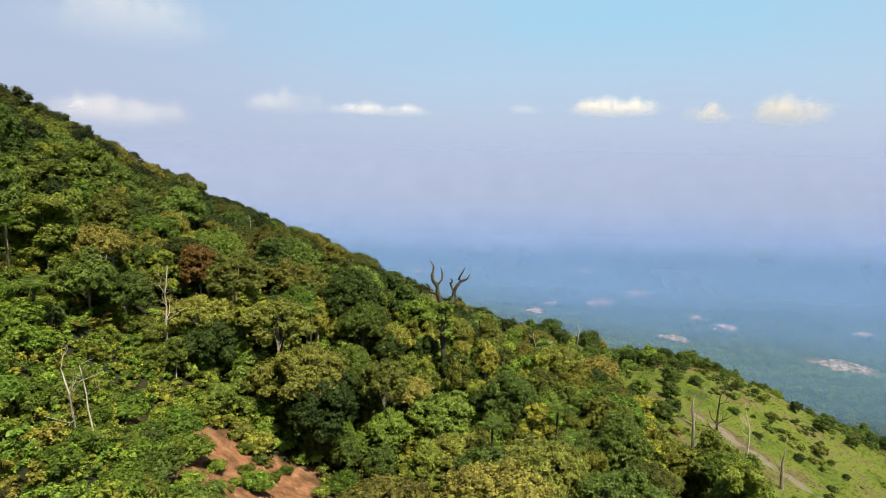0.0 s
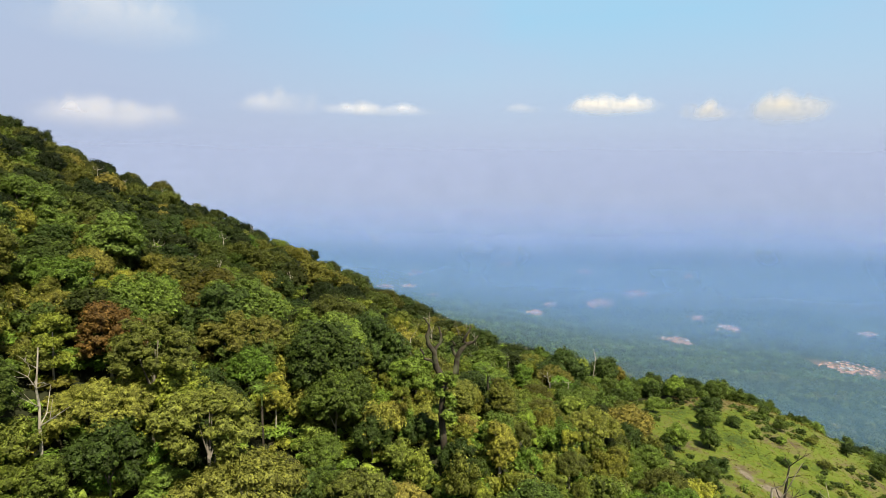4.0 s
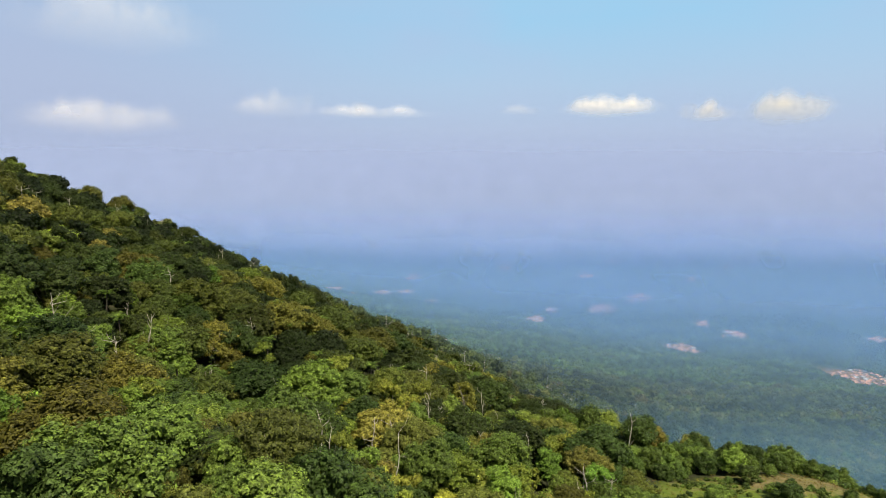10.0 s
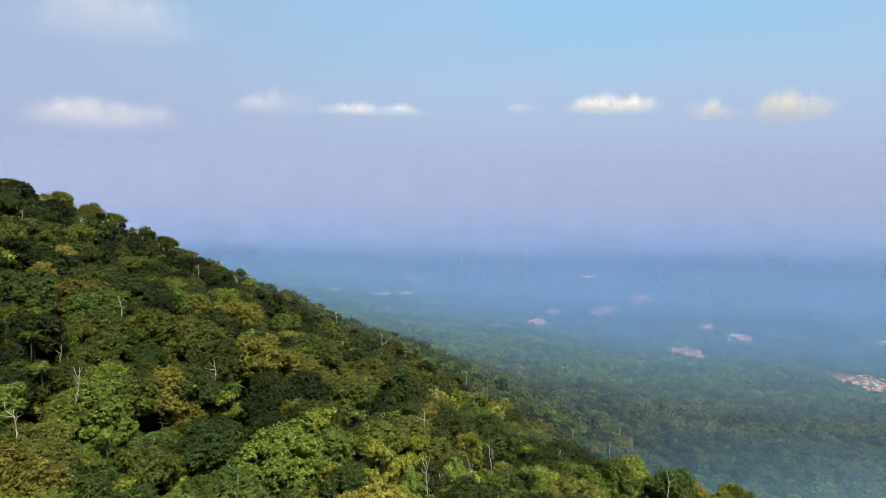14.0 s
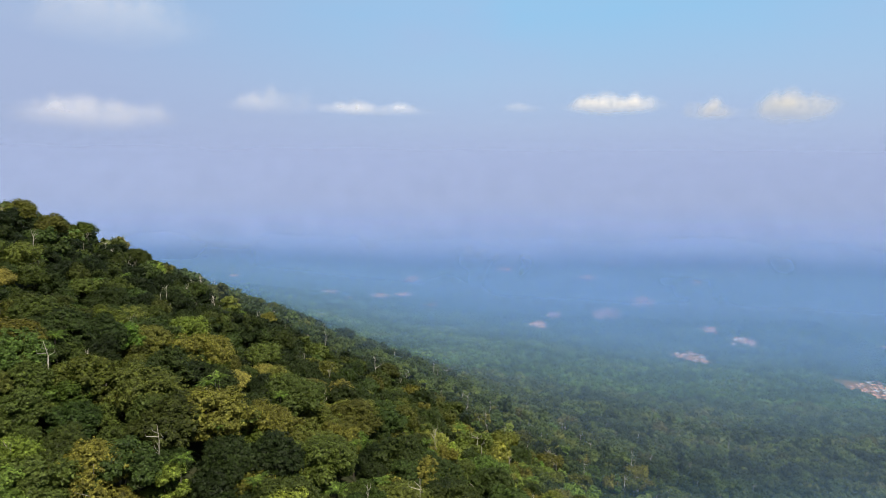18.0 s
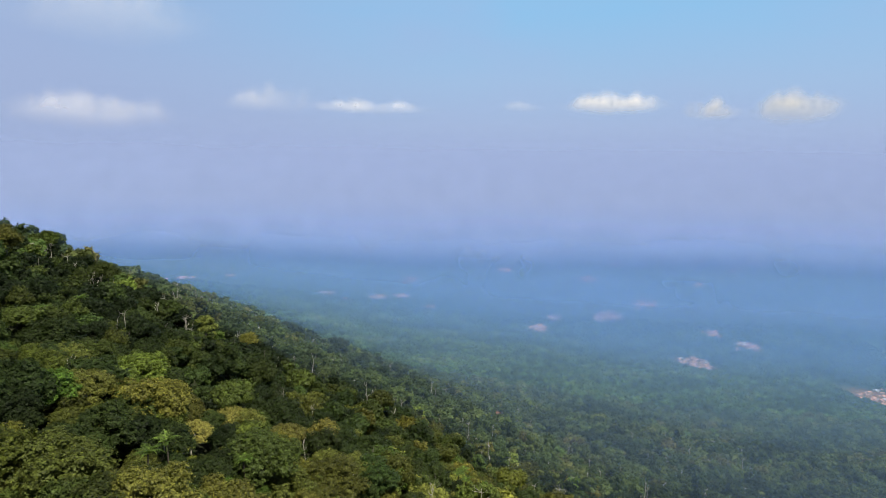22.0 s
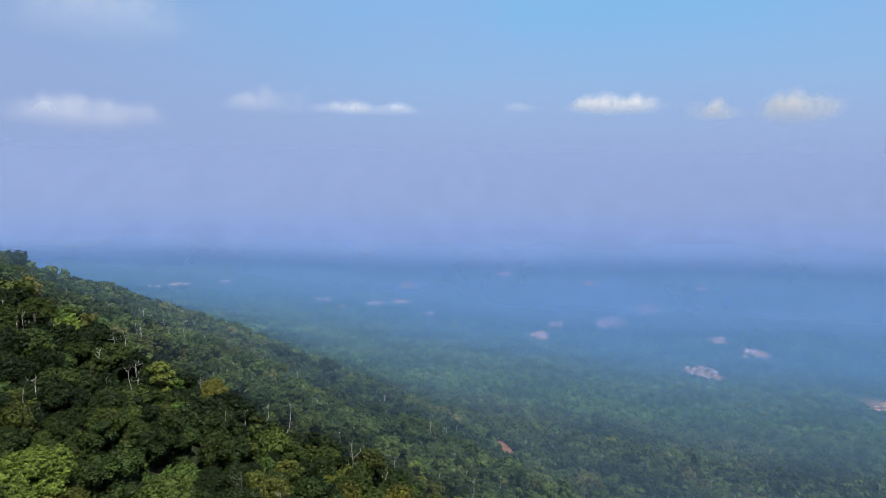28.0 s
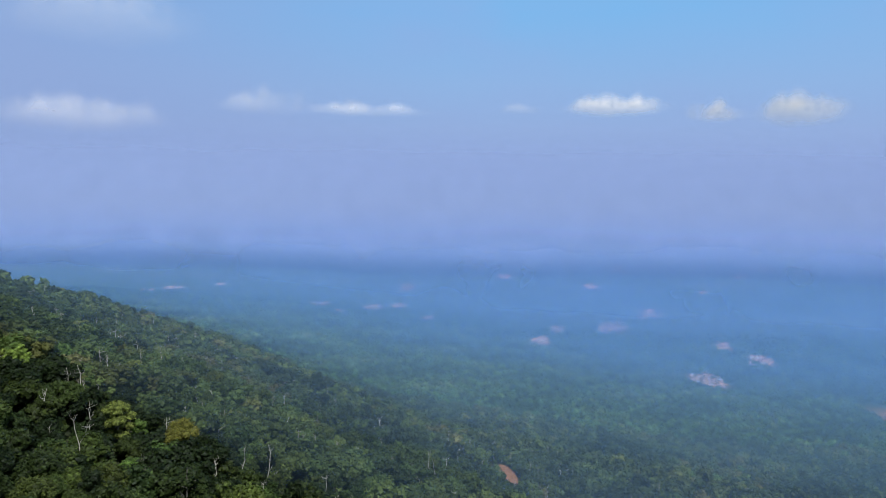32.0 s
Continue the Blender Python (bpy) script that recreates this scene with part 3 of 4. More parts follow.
def bare_tree_mesh(seed, height, thick, branches, bark):
    """A leafless tree: a crooked trunk with forking bare limbs."""
    rng = np.random.default_rng(seed)
    pts = [np.array([0, 0, -1.0])]
    way = np.array([0, 0, 1.0])
    for i in range(7):
        way = way * 0.6 + np.array([0, 0, 0.4]) + rng.normal(scale=0.10, size=3)
        way[2] = abs(way[2])
        way /= np.linalg.norm(way)
        pts.append(pts[-1] + way * (height + 1) / 7)
    trunk = join(tube([tuple(p) for p in pts], list(np.linspace(thick, thick * 0.28, 8)), 7))
    arms = []
    for _ in range(branches):
        j = rng.integers(3, 8)
        a = pts[j]
        turn = rng.uniform(0, 6.283)
        out = np.array([math.cos(turn), math.sin(turn), rng.uniform(0.35, 1.1)])
        L = height * rng.uniform(0.16, 0.38) * (1.25 - j / 10)
        m = a + out * L * 0.5 + rng.normal(scale=0.08, size=3) * L
        e = m + (out * 0.45 + rng.normal(scale=0.22, size=3) + np.array([0, 0, 0.25])) * L
        r = thick * (0.62 - 0.05 * j)
        pieces = [tube([tuple(a), tuple(m), tuple(e)], [r * 0.75, r * 0.5, r * 0.16], 5)]
        for _ in range(2):
            f = m + (out * 0.3 + rng.normal(scale=0.38, size=3) + np.array([0, 0, 0.2])) * L * 0.8
            pieces.append(tube([tuple(m), tuple((m + f) / 2 + rng.normal(scale=0.05, size=3) * L), tuple(f)], [r * 0.4, r * 0.26, r * 0.08], 4))
        arms.append(join(*pieces))
    return raw_mesh("trunk", *trunk, bark, True), [raw_mesh("branch", *a, bark, True) for a in arms]


def make_bare_tree(seed, height, thick, branches, bark, label):
    top = thing("bare_tree", label, "dead tree", "bare trees")
    trunk, arms = bare_tree_mesh(seed, height, thick, branches, bark)
    part("trunk", trunk, top)
    for a in arms:
        part("branch", a, top)
    return top


def stand(ob, x, y, turn=0.0, size=1.0, sink=0.0):
    return pose(x, y, float(land(x, y)) - sink, 0, 0, turn) @ Matrix.Scale(size, 4)


KINDS = [
    ("broadleaf_tree", "dense dark green rainforest tree with a rounded crown on the slope", 4, dict(height=12.5, spread=4.7, kind="dome", leaf=LEAF_DARK, bark=BARK)),
    ("forest_tree", "mid-green broadleaf forest tree with a lumpy crown", 4, dict(height=11.5, spread=4.2, kind="dome", leaf=LEAF_MIXED, bark=BARK)),
    ("spreading_tree", "yellow-green tree with flat spreading layers of leaves", 3, dict(height=12, spread=4.9, kind="layered", leaf=LEAF_BRIGHT, bark=BARK_PALE, flat=0.72, tufts=360)),
    ("twiggy_tree", "olive-brown forest tree with a fine twiggy crown", 3, dict(height=11.5, spread=5.0, kind="grand", leaf=LEAF_OLIVE, bark=BARK_PALE, size=0.10, leaves=22, tufts=540, reach=0.4)),
    ("dark_tree", "olive rainforest tree with a broad uneven crown, leaves darkened as shade", 4, dict(height=12, spread=5.0, kind="dome", leaf=LEAF_SHADE_OLIVE_TREE, bark=BARK)),
    ("crest_tree", "bushy dark green tree on the crest above the meadow", 3, dict(height=8.5, spread=3.8, kind="bush", leaf=LEAF_DARK, bark=BARK_DARK)),
    ("slender_tree", "slender green forest tree with a tall narrow crown", 3, dict(height=14, spread=3.1, kind="tall", leaf=LEAF_MIXED, bark=BARK_PALE, thick=0.17)),
]


# single plants that stand free: place and half the width kept clear before them
OPEN = [(-24, 112, 4), (1, 118, 2.0), (53, 123, 5), (70, 146, 4), (73, 134, 5), (85, 141, 5), (-45, 112, 3.5)]


def in_view(x, y):
    """Plan of the strip of forest along the flight that is ever seen."""
    return (x > -0.80 * y - 25) & (x < 0.80 * y + 25) & (x > -215 - 0.57 * np.maximum(y - 378, 0))


def bare_spot(x, y):
    spot = (meadow(x, y) > 0.35) | (soil(x, y) > 0.25) | (((x + 45) / 34) ** 2 + ((y - 60) / 26) ** 2 < 1) | (((x + 20) / 18) ** 2 + ((y - 68) / 18) ** 2 < 1) | (((x - 24) / 10) ** 2 + ((y - 688) / 46) ** 2 < 1) | (((x - 54) / 16) ** 2 + ((y - 650) / 40) ** 2 < 1)
    for a, b, w in OPEN:
        spot = spot | ((np.abs(x - a) < w) & (y > b - (6 if b == 118 else 13)) & (y < b + (14 if b == 118 else 3)))
    return spot


def scatter(rng, x0, x1, y0, y1, step, jitter=0.45):
    gx, gy = np.meshgrid(np.arange(x0, x1, step), np.arange(y0, y1, step * 0.9))
    gx[::2] += step / 2
    n = gx.size
    return gx.ravel() + rng.uniform(-jitter, jitter, n) * step, gy.ravel() + rng.uniform(-jitter, jitter, n) * step


def plant_forest():
    rng = np.random.default_rng(11)
    # the belt that is passed nearest: single trees
    x, y = scatter(rng, -190, 250, 50, 420, 7.2)
    keep = in_view(x, y) & ~bare_spot(x, y) & (land(x, y) > -330)
    x, y = x[keep], y[keep]
    crest = (x > 48) & (y > 238 + 0.20 * (x - 90)) & (y < 278 + 0.20 * (x - 90))
    near = (y < 145) | ((np.abs(x + 32) < 80) & (y < 345)) | crest
    made = []
    for name, label, variants, form in KINDS:
        made.append([make_tree(name, label, 100 + 17 * len(made) + v, "trees on the near slope", **form) for v in range(variants)])
    left = [300 - len(m) for m in made]
    used = [0] * len(made)
    rest = np.ones(len(x), bool)
    stand_of = np.sin(x / 19 + 2 * np.sin(y / 27)) + np.cos(y / 23 - x / 40)
    for i in np.nonzero(near)[0]:
        r = rng.random() + 0.1 * stand_of[i]
        k = 5 if crest[i] else 0 if r < 0.27 else 1 if r < 0.52 else 2 if r < 0.72 else 3 if r < 0.86 else 6
        if not crest[i] and rng.random() < float(shaded_stand(x[i], y[i])) + (0.06 if y[i] > 250 else 0):
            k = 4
        if used[k] >= 290:
            k = used.index(min(used))
        if used[k] >= 290:
            continue
        rest[i] = False
        size = rng.choice([0.5, 0.75, 1.0, 1.3, 1.6], p=[0.16, 0.28, 0.32, 0.18, 0.06]) * rng.uniform(0.9, 1.1) * (0.88 if y[i] < 150 else 1.05)
        size *= 1 + 0.3 * float(hill(x[i], y[i], -30, 95, 22)) - 0.35 * float(hill(x[i], y[i], 8, 118, 16)) - 0.3 * float(hill(x[i], y[i], 42, 175, 30))
        size = min(max(size, 0.8), 1.3) if crest[i] else size
        m = stand(None, x[i], y[i], rng.uniform(0, 360), 1.0, 0.4 + 1.8 * size) @ Matrix.Diagonal((size, size, (0.25 + 0.75 * size) * rng.uniform(0.85, 1.2), 1))
        v = used[k] % len(made[k])
        if used[k] < len(made[k]):
            made[k][v].matrix_basis = m
        else:
            copy_thing(made[k][v], m).scale = m.to_scale()
        used[k] += 1
    print("single trees", used)
    plant_stuff(rng, x[rest], y[rest])


def low_tree(rng, count, tufts, leaves, size, spread, height, deep=0.66, skirt=2, fine=1, lobe=0.36, core=0.76, reach=0.65):
    """A full crown of lobes, with lower growth round its foot that closes the canopy."""
    lobes = dome(rng, spread, height, height * deep, count, lobe)
    under = [((0.85 * spread * math.cos(t), 0.85 * spread * math.sin(t), height * rng.uniform(0.12, 0.3)), rng.uniform(1.4, 2.1)) for t in rng.uniform(0, 6.283) + np.arange(skirt) * 6.283 / max(skirt, 1)]
    grain = ((ICO_V, ICO_F), (FINE_V, FINE_F), (FINER_V, FINER_F))[fine]
    pieces = [sprays(rng, lobes, tufts, leaves, size, 0.95, reach)] + [shell(rng, c, r * (core if fine else 1.0), 0.95, *grain, -0.6, 0.3, lobes) for c, r in lobes] + [lump(rng, c, r, 0.9) for c, r in under]
    if under:
        pieces.append(sprays(rng, under, tufts // 5, leaves, size, 0.9, reach))
    return join(*pieces)


def many(name, label, x, y, templates, rng, material, scale=(0.7, 1.3), sink=0.5, tint=None, category="forest"):
    """Many trees in one mesh, of a few forms, turned and sized by chance."""
    x, y = np.asarray(x), np.asarray(y)
    z = land(x, y) - sink
    pick = rng.integers(0, len(templates), len(x))
    Vs, Fs, Ts, start = [], [], [], 0
    tint = rng.random(len(x)) if tint is None else tint
    for k, (tv, tf) in enumerate(templates):
        ids = np.nonzero(pick == k)[0]
        if not len(ids):
            continue
        a, s = rng.uniform(0, 6.283, len(ids)), rng.uniform(*scale, len(ids))
        h = (0.25 + 0.75 * s) * rng.uniform(0.82, 1.18, len(ids)) * np.where(rng.random(len(ids)) < 0.05, 1.3, 1.0)
        c, q = np.cos(a) * s, np.sin(a) * s
        V = np.stack([c[:, None] * tv[:, 0] - q[:, None] * tv[:, 1] + x[ids][:, None], q[:, None] * tv[:, 0] + c[:, None] * tv[:, 1] + y[ids][:, None], h[:, None] * tv[:, 2] + z[ids][:, None]], 2)
        F = np.concatenate(tf)
        Fs.append((np.arange(len(ids))[:, None, None] * len(tv) + F[None] + start).reshape(-1, 3))
        Vs.append(V.reshape(-1, 3))
        Ts.append(np.repeat(tint[ids], len(tv)))
        start += len(ids) * len(tv)
    V = np.concatenate(Vs)
    me = raw_mesh(name, V, [np.concatenate(Fs)], material, True, {"tint": np.concatenate(Ts)})
    print(name, len(x), "trees", len(me.polygons), "faces")
    return tagged(new(name, me), label, category, kind="stuff")


def shaded_stand(x, y):
    """How much of the wood takes the olive-brown leaves darkened to stand in for shade."""
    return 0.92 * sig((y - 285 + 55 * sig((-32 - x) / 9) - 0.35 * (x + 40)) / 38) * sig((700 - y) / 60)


def stand_tint(rng, x, y):
    base = 0.55 + 0.22 * np.sin(x / 37 + 1.7 * np.sin(y / 53)) + 0.16 * np.cos(y / 29 - x / 61)
    # Leaves darken beyond 330 m, shade put into their colour.
    return np.clip(base - 0.25 * sig((y - 330) / 60) + rng.normal(size=len(x)) * 0.2, 0, 1)


def plant_stuff(rng, nx, ny):
    near, forms = [[low_tree(rng, *form, fine=k) for form in (
        (13, tufts, 7, leaf, 4.4, 12.0), (13, tufts, 7, leaf, 5.0, 11.0, 0.5), (13, tufts, 7, leaf, 3.3, 13.5, 0.8), (14, tufts, 8, leaf * 0.85, 4.7, 11.5),
        (15, tufts, 7, leaf, 5.4, 12.5, 0.55), (12, tufts, 7, leaf, 3.8, 10.0, 0.75), (16, tufts, 7, leaf, 5.2, 12.5, 0.42), (12, tufts, 7, leaf, 3.0, 12.5, 0.82))] for k, tufts, leaf in ((2, 230, 0.21), (1, 110, 0.33))]
    x, y = scatter(rng, -420, 420, 58, 480, 7.8)
    belt = (x > -190) & (x < 250) & (y < 420)
    keep = in_view(x, y) & ~bare_spot(x, y) & ~belt & (land(x, y) > -330)
    x, y = np.concatenate([nx, x[keep]]), np.concatenate([ny, y[keep]])
    stay = rng.random(len(x)) < 0.93
    x, y = x[stay], y[stay]
    tint, deep = stand_tint(rng, x, y), rng.random(len(x)) < shaded_stand(x, y)
    for close, shapes in ((~deep & (y < 330), near), (~deep & (y >= 330), forms)):
        many("forest", "dense mixed rainforest covering the mountainside", x[close], y[close], shapes, rng, LEAF_STUFF, sink=2.2, scale=(0.5, 1.35), tint=tint[close])
    # Leaf colours fall darker left on the far slope, standing in for shade.
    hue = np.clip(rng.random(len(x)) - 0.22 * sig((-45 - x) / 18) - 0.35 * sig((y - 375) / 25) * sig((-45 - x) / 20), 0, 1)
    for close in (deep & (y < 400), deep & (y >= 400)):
        many("deep_forest", "olive and brown rainforest on the steep slope, shade put into its colour", x[close], y[close], near if y[close].min() < 400 else forms, rng, LEAF_SHADE_OLIVE, sink=2.2, scale=(0.6, 1.35), tint=hue[close])
    young = [low_tree(rng, 9, 110, 7, 0.15, 2.5, 6.0, 0.8, skirt=0, fine=2, core=0.7) for _ in range(5)]
    u, v = scatter(rng, -130, 62, 94, 230, 6.0)
    fit = in_view(u, v) & ~bare_spot(u, v)
    many("young_trees", "young green trees filling the gaps of the forest", u[fit], v[fit], young, rng, LEAF_STUFF, scale=(0.6, 1.3), tint=stand_tint(rng, u[fit], v[fit]))
    trunks = []
    for k in range(4):
        h, at = 10.5 + 1.2 * k, np.zeros(3)
        line = [at]
        for _ in range(5):
            at = at + np.array([rng.normal() * 0.35, rng.normal() * 0.35, h / 5])
            line.append(at)
        limbs_of = [tube([tuple(p) for p in line], [0.17, 0.15, 0.13, 0.10, 0.07, 0.03], 5)]
        for _ in range(9):
            a = line[rng.integers(2, 5)] + np.array([0, 0, rng.uniform(0, 1.5)])
            b = a + np.array([rng.normal(), rng.normal(), 0.7]) * 0.8
            limbs_of.append(tube([tuple(a), tuple(b), tuple(b + np.array([rng.normal() * 0.5, rng.normal() * 0.5, 0.9]))], [0.07, 0.05, 0.02], 3))
        v, fs = join(*limbs_of)
        trunks.append((v, [f for f in fs if f.shape[1] == 3] + [np.concatenate([f[:, :3], f[:, [0, 2, 3]]]) for f in fs if f.shape[1] == 4]))
    y = np.concatenate([rng.uniform(180, 430, 60), rng.uniform(430, 850, 520)])
    x = rng.uniform(-0.5, 0.42, len(y)) * y
    keep = ~bare_spot(x, y) & in_view(x, y)
    many("bare_trunks", "slim pale leafless trunks standing among green crowns", x[keep], y[keep], trunks, rng, BARK_PALE, scale=(0.85, 1.25), category="dead trees")
    forms = [low_tree(rng, 10, 48, 5, 0.42, s, h, d, skirt=2, reach=0.8) for s, h, d in ((5.0, 11, 0.6), (4.2, 12, 0.7), (5.6, 11, 0.5), (3.4, 13, 0.8), (4.6, 10, 0.7), (3.8, 11, 0.75), (5.2, 12.5, 0.6), (3.0, 12, 0.85))]
    rough = [low_tree(rng, 7, 24, 4, 0.58, s, h, d, skirt=1, fine=0, lobe=0.42, reach=0.9) for s, h, d in ((5.0, 11, 0.6), (4.2, 12, 0.7), (5.6, 11, 0.5), (3.4, 13, 0.8), (4.6, 10, 0.7), (3.8, 11, 0.75), (5.2, 12.5, 0.6), (3.0, 12, 0.85))]
    x, y = scatter(rng, -900, 900, 480, 1000, 8.0)
    keep = in_view(x, y - 60) & ~bare_spot(x, y)
    x, y = x[keep], y[keep]
    hue = stand_tint(rng, x, y)
    for part_of, shapes in ((y < 700, forms), (y >= 700, rough)):
        many("lower_forest", "forest on the lower mountainside in thin haze", x[part_of], y[part_of], shapes, rng, LEAF_FAR, sink=2.2, scale=(0.55, 1.6), tint=hue[part_of])
    # the same wood goes on behind the flight and over the ridge
    x, y = scatter(rng, -330, 330, -150, 430, 8.0)
    around = ~in_view(x, y) & ~bare_spot(x, y) & ((y > 25) | (np.abs(x) > 12)) & (land(x, y) > -330) & (x < 40 + 1.2 * np.maximum(y, 0)) & (x > -300)
    x, y = x[around], y[around]
    many("forest", "dense mixed rainforest covering the mountainside", x, y, rough, rng, LEAF_STUFF, scale=(0.55, 1.2), tint=stand_tint(rng, x, y))
    forms = [low_tree(rng, 4, 6, 3, 0.75, s, h, 0.75, skirt=0, fine=0, lobe=0.5, reach=1.2) for s, h in ((5.2, 10), (4.2, 9), (6.0, 10), (3.6, 11), (4.8, 8))]
    x, y = scatter(rng, -1000, 1150, 1000, 1950, 9.0)
    keep = in_view(x, y - 60) & (rng.random(len(x)) < 1.1 - 0.95 * np.clip((y - 1350) / 600, 0, 1))
    for vx, vy, r, _ in VILLAGES:
        keep &= (x - vx) ** 2 + ((y - vy) / 1.8) ** 2 > (1.05 * r) ** 2
    x, y = x[keep], y[keep]
    many("valley_woods", "hazy woodland on the valley floor", x, y, forms, rng, LEAF_VALLEY, scale=(0.6, 1.4), tint=stand_tint(rng, x, y))


plant_forest()

# ---- single trees and plants that stand out ----
def plant_marks():
    rust = make_tree("rust_tree", "rust-red tree among green crowns on the slope", 301, "", height=13, spread=4.2, kind="tall", leaf=LEAF_RUST, bark=BARK, flat=0.9)
    rust.matrix_basis = stand(None, -45, 113, 20, 1.05)
    for i, (x, y, size, turn) in enumerate(((-27, 101, 1.7, 0), (-37, 107, 1.55, 70), (-9, 100, 1.3, 160))):
        big = make_tree("tall_tree", "tall forest tree with a fine olive-brown domed crown", 311 + i, "tall trees by the clearing", height=12, spread=3.4, kind="grand", leaf=LEAF_OLIVE, bark=BARK, tufts=620, leaves=22, size=0.075, reach=0.26, thick=0.13)
        big.matrix_basis = stand(None, x, y, turn, size)
    glow = make_tree("bright_tree", "bright fresh-green broadleaf tree on the slope", 321, "", height=14, spread=4.6, kind="dome", leaf=LEAF_FERN, bark=BARK)
    glow.matrix_basis = stand(None, -66, 158, 10, 1.15)
    # crowns that stand out above the crest
    tall = [make_tree("emergent_tree", label, 341 + i, "tall trees on the crest", height=12, spread=spread, kind=kind, leaf=leaf, bark=BARK) for i, (label, spread, kind, leaf) in enumerate((
        ("tall dark green tree standing out above the crest", 4.6, "dome", LEAF_SHADE_OLIVE_TREE), ("tall tree with a wide umbrella-shaped crown on the crest", 5.4, "grand", LEAF_SHADE_OLIVE_TREE), ("tall pale olive tree with an airy crown on the crest", 4.4, "layered", LEAF_OLIVE)))]
    for i, (x, y, h, k) in enumerate(((-176, 422, 20.5, 0), (-154, 452, 17, 1), (-105, 447, 18, 2), (-214, 458, 20, 0), (-114, 561, 16, 1), (-89, 461, 17, 0), (-122, 445, 15.5, 1), (-167, 563, 13, 1), (-350, 866, 18, 0), (-190, 440, 16, 2), (-240, 500, 18, 0), (-205, 495, 19, 1), (-135, 520, 15, 2), (-300, 640, 18, 0), (-262, 600, 16, 1))):
        m = stand(None, x, y, 67 * i, h / 12, 0.5)
        if i < 3:
            tall[k].matrix_basis = m
        else:
            copy_thing(tall[k], m).scale = m.to_scale()
    # the two-armed dead tree on the spur and the dead trees of the meadow
    for seed, x, y, height, thick, arms, bark, label, turn in (
            (42, 53, 123, 20, 0.6, 7, BARK, "tall weathered dead tree with broken bare branches", 0),
            (43, 70, 146, 17, 0.5, 9, BARK_DARK, "dark dead tree wrapped in moss and creepers", 80),
            (44, 73, 134, 15, 0.45, 9, BARK_PALE, "forked leafless tree with pale bark", 140),
            (45, 85, 141, 10, 0.5, 5, BARK, "broken dead trunk with a few stumps of branches", 200),
            (46, -44, 96, 15, 0.24, 7, BARK_PALE, "slim leafless tree with white bark", 10),
            (47, -37, 60, 9, 0.16, 6, BARK_PALE, "slim leafless tree with white bark", 80),
            (48, -35.5, 61, 10, 0.14, 6, BARK_PALE, "slim leafless tree with white bark", 150),
            (49, -75, 205, 14, 0.24, 7, BARK_PALE, "slim leafless tree with white bark", 50),
            (50, -20, 190, 13, 0.22, 7, BARK_PALE, "slim leafless tree with white bark", 90),
            (51, 34, 205, 13, 0.26, 7, BARK_PALE, "slim leafless tree with white bark", 20)):
        make_bare_tree(seed, height, thick, arms, bark, label).matrix_basis = stand(None, x, y, turn)
    gnarled = thing("gnarled_tree", "gnarled dark dead tree with two crooked bare arms", "dead tree")
    part("trunk", raw_mesh("trunk", *tube([(0, 0, -1), (0.2, 0, 4), (-0.3, 0.2, 9), (0.1, 0, 13.5)], [0.6, 0.48, 0.4, 0.34], 9), BARK_DARK, True), gnarled)
    bent = np.random.default_rng(40)
    for arm in ([(0.1, 0, 13.2), (-0.9, 0.2, 15.2), (-1.3, 0, 17.4), (-2.3, -0.2, 19.2), (-1.9, 0, 20.2), (-2.5, 0, 21.6)], [(0.1, 0, 13.2), (1.3, 0, 14.8), (1.6, 0.3, 16.6), (2.9, 0.2, 18.2), (2.7, 0, 19.3), (3.4, 0, 20.6)],
                [(-1.2, 0, 17.0), (-0.6, 0.3, 18.4), (-0.7, 0.3, 20.4)], [(1.6, 0.3, 16.6), (1.0, 0.2, 17.6), (1.1, 0, 18.6)], [(2.9, 0.2, 18.2), (3.9, 0, 18.6), (4.3, 0, 19.4)], [(-1.0, 0.1, 15.6), (-2.4, 0, 16.4), (-3.0, 0, 17.6)]):
        arm = [tuple(np.array(p) + bent.normal(scale=0.16, size=3) * (0 < k < 2 * len(arm) - 2)) for k, p in enumerate(q for a, b in zip(arm, arm[1:] + arm[-1:]) for q in (a, tuple((np.array(a) + np.array(b)) / 2)))][:-1]
        part("branch", raw_mesh("branch", *tube(arm, list(np.linspace(0.5 if len(arm) > 8 else 0.26, 0.1, len(arm))), 7), BARK_DARK, True), gnarled)
    rng = np.random.default_rng(41)
    moss = [((rng.uniform(-1.2, 1.2), rng.uniform(-1, 1), rng.uniform(7, 15)), rng.uniform(0.5, 0.95)) for _ in range(15)]
    part("creeper", raw_mesh("creeper", *join(sprays(rng, moss, 60, 14, 0.10, 1.0, 0.25), *[shell(rng, c, r * 0.8, 1.0) for c, r in moss]), LEAF_DARK, True), gnarled)
    gnarled.matrix_basis = stand(None, 1, 118, 0, 1.14)
    rng = np.random.default_rng(77)
    slim = [make_bare_tree(52 + i, 14, 0.17, (4, 7, 3, 9)[i], (BARK_PALE, BARK, BARK_PALE, BARK)[i], "slim pale leafless tree standing among green crowns") for i in range(4)]
    spots = [(rng.uniform(-0.42, 0.14) * y, y) for y in rng.uniform(150, 720, 56)]
    for i, (x, y) in enumerate(spots):
        m = stand(None, x, y, rng.uniform(0, 360), rng.uniform(0.7, 1.15))
        if i >= 4:
            copy_thing(slim[i % 4], m).scale = m.to_scale()
        else:
            slim[i].matrix_basis = m
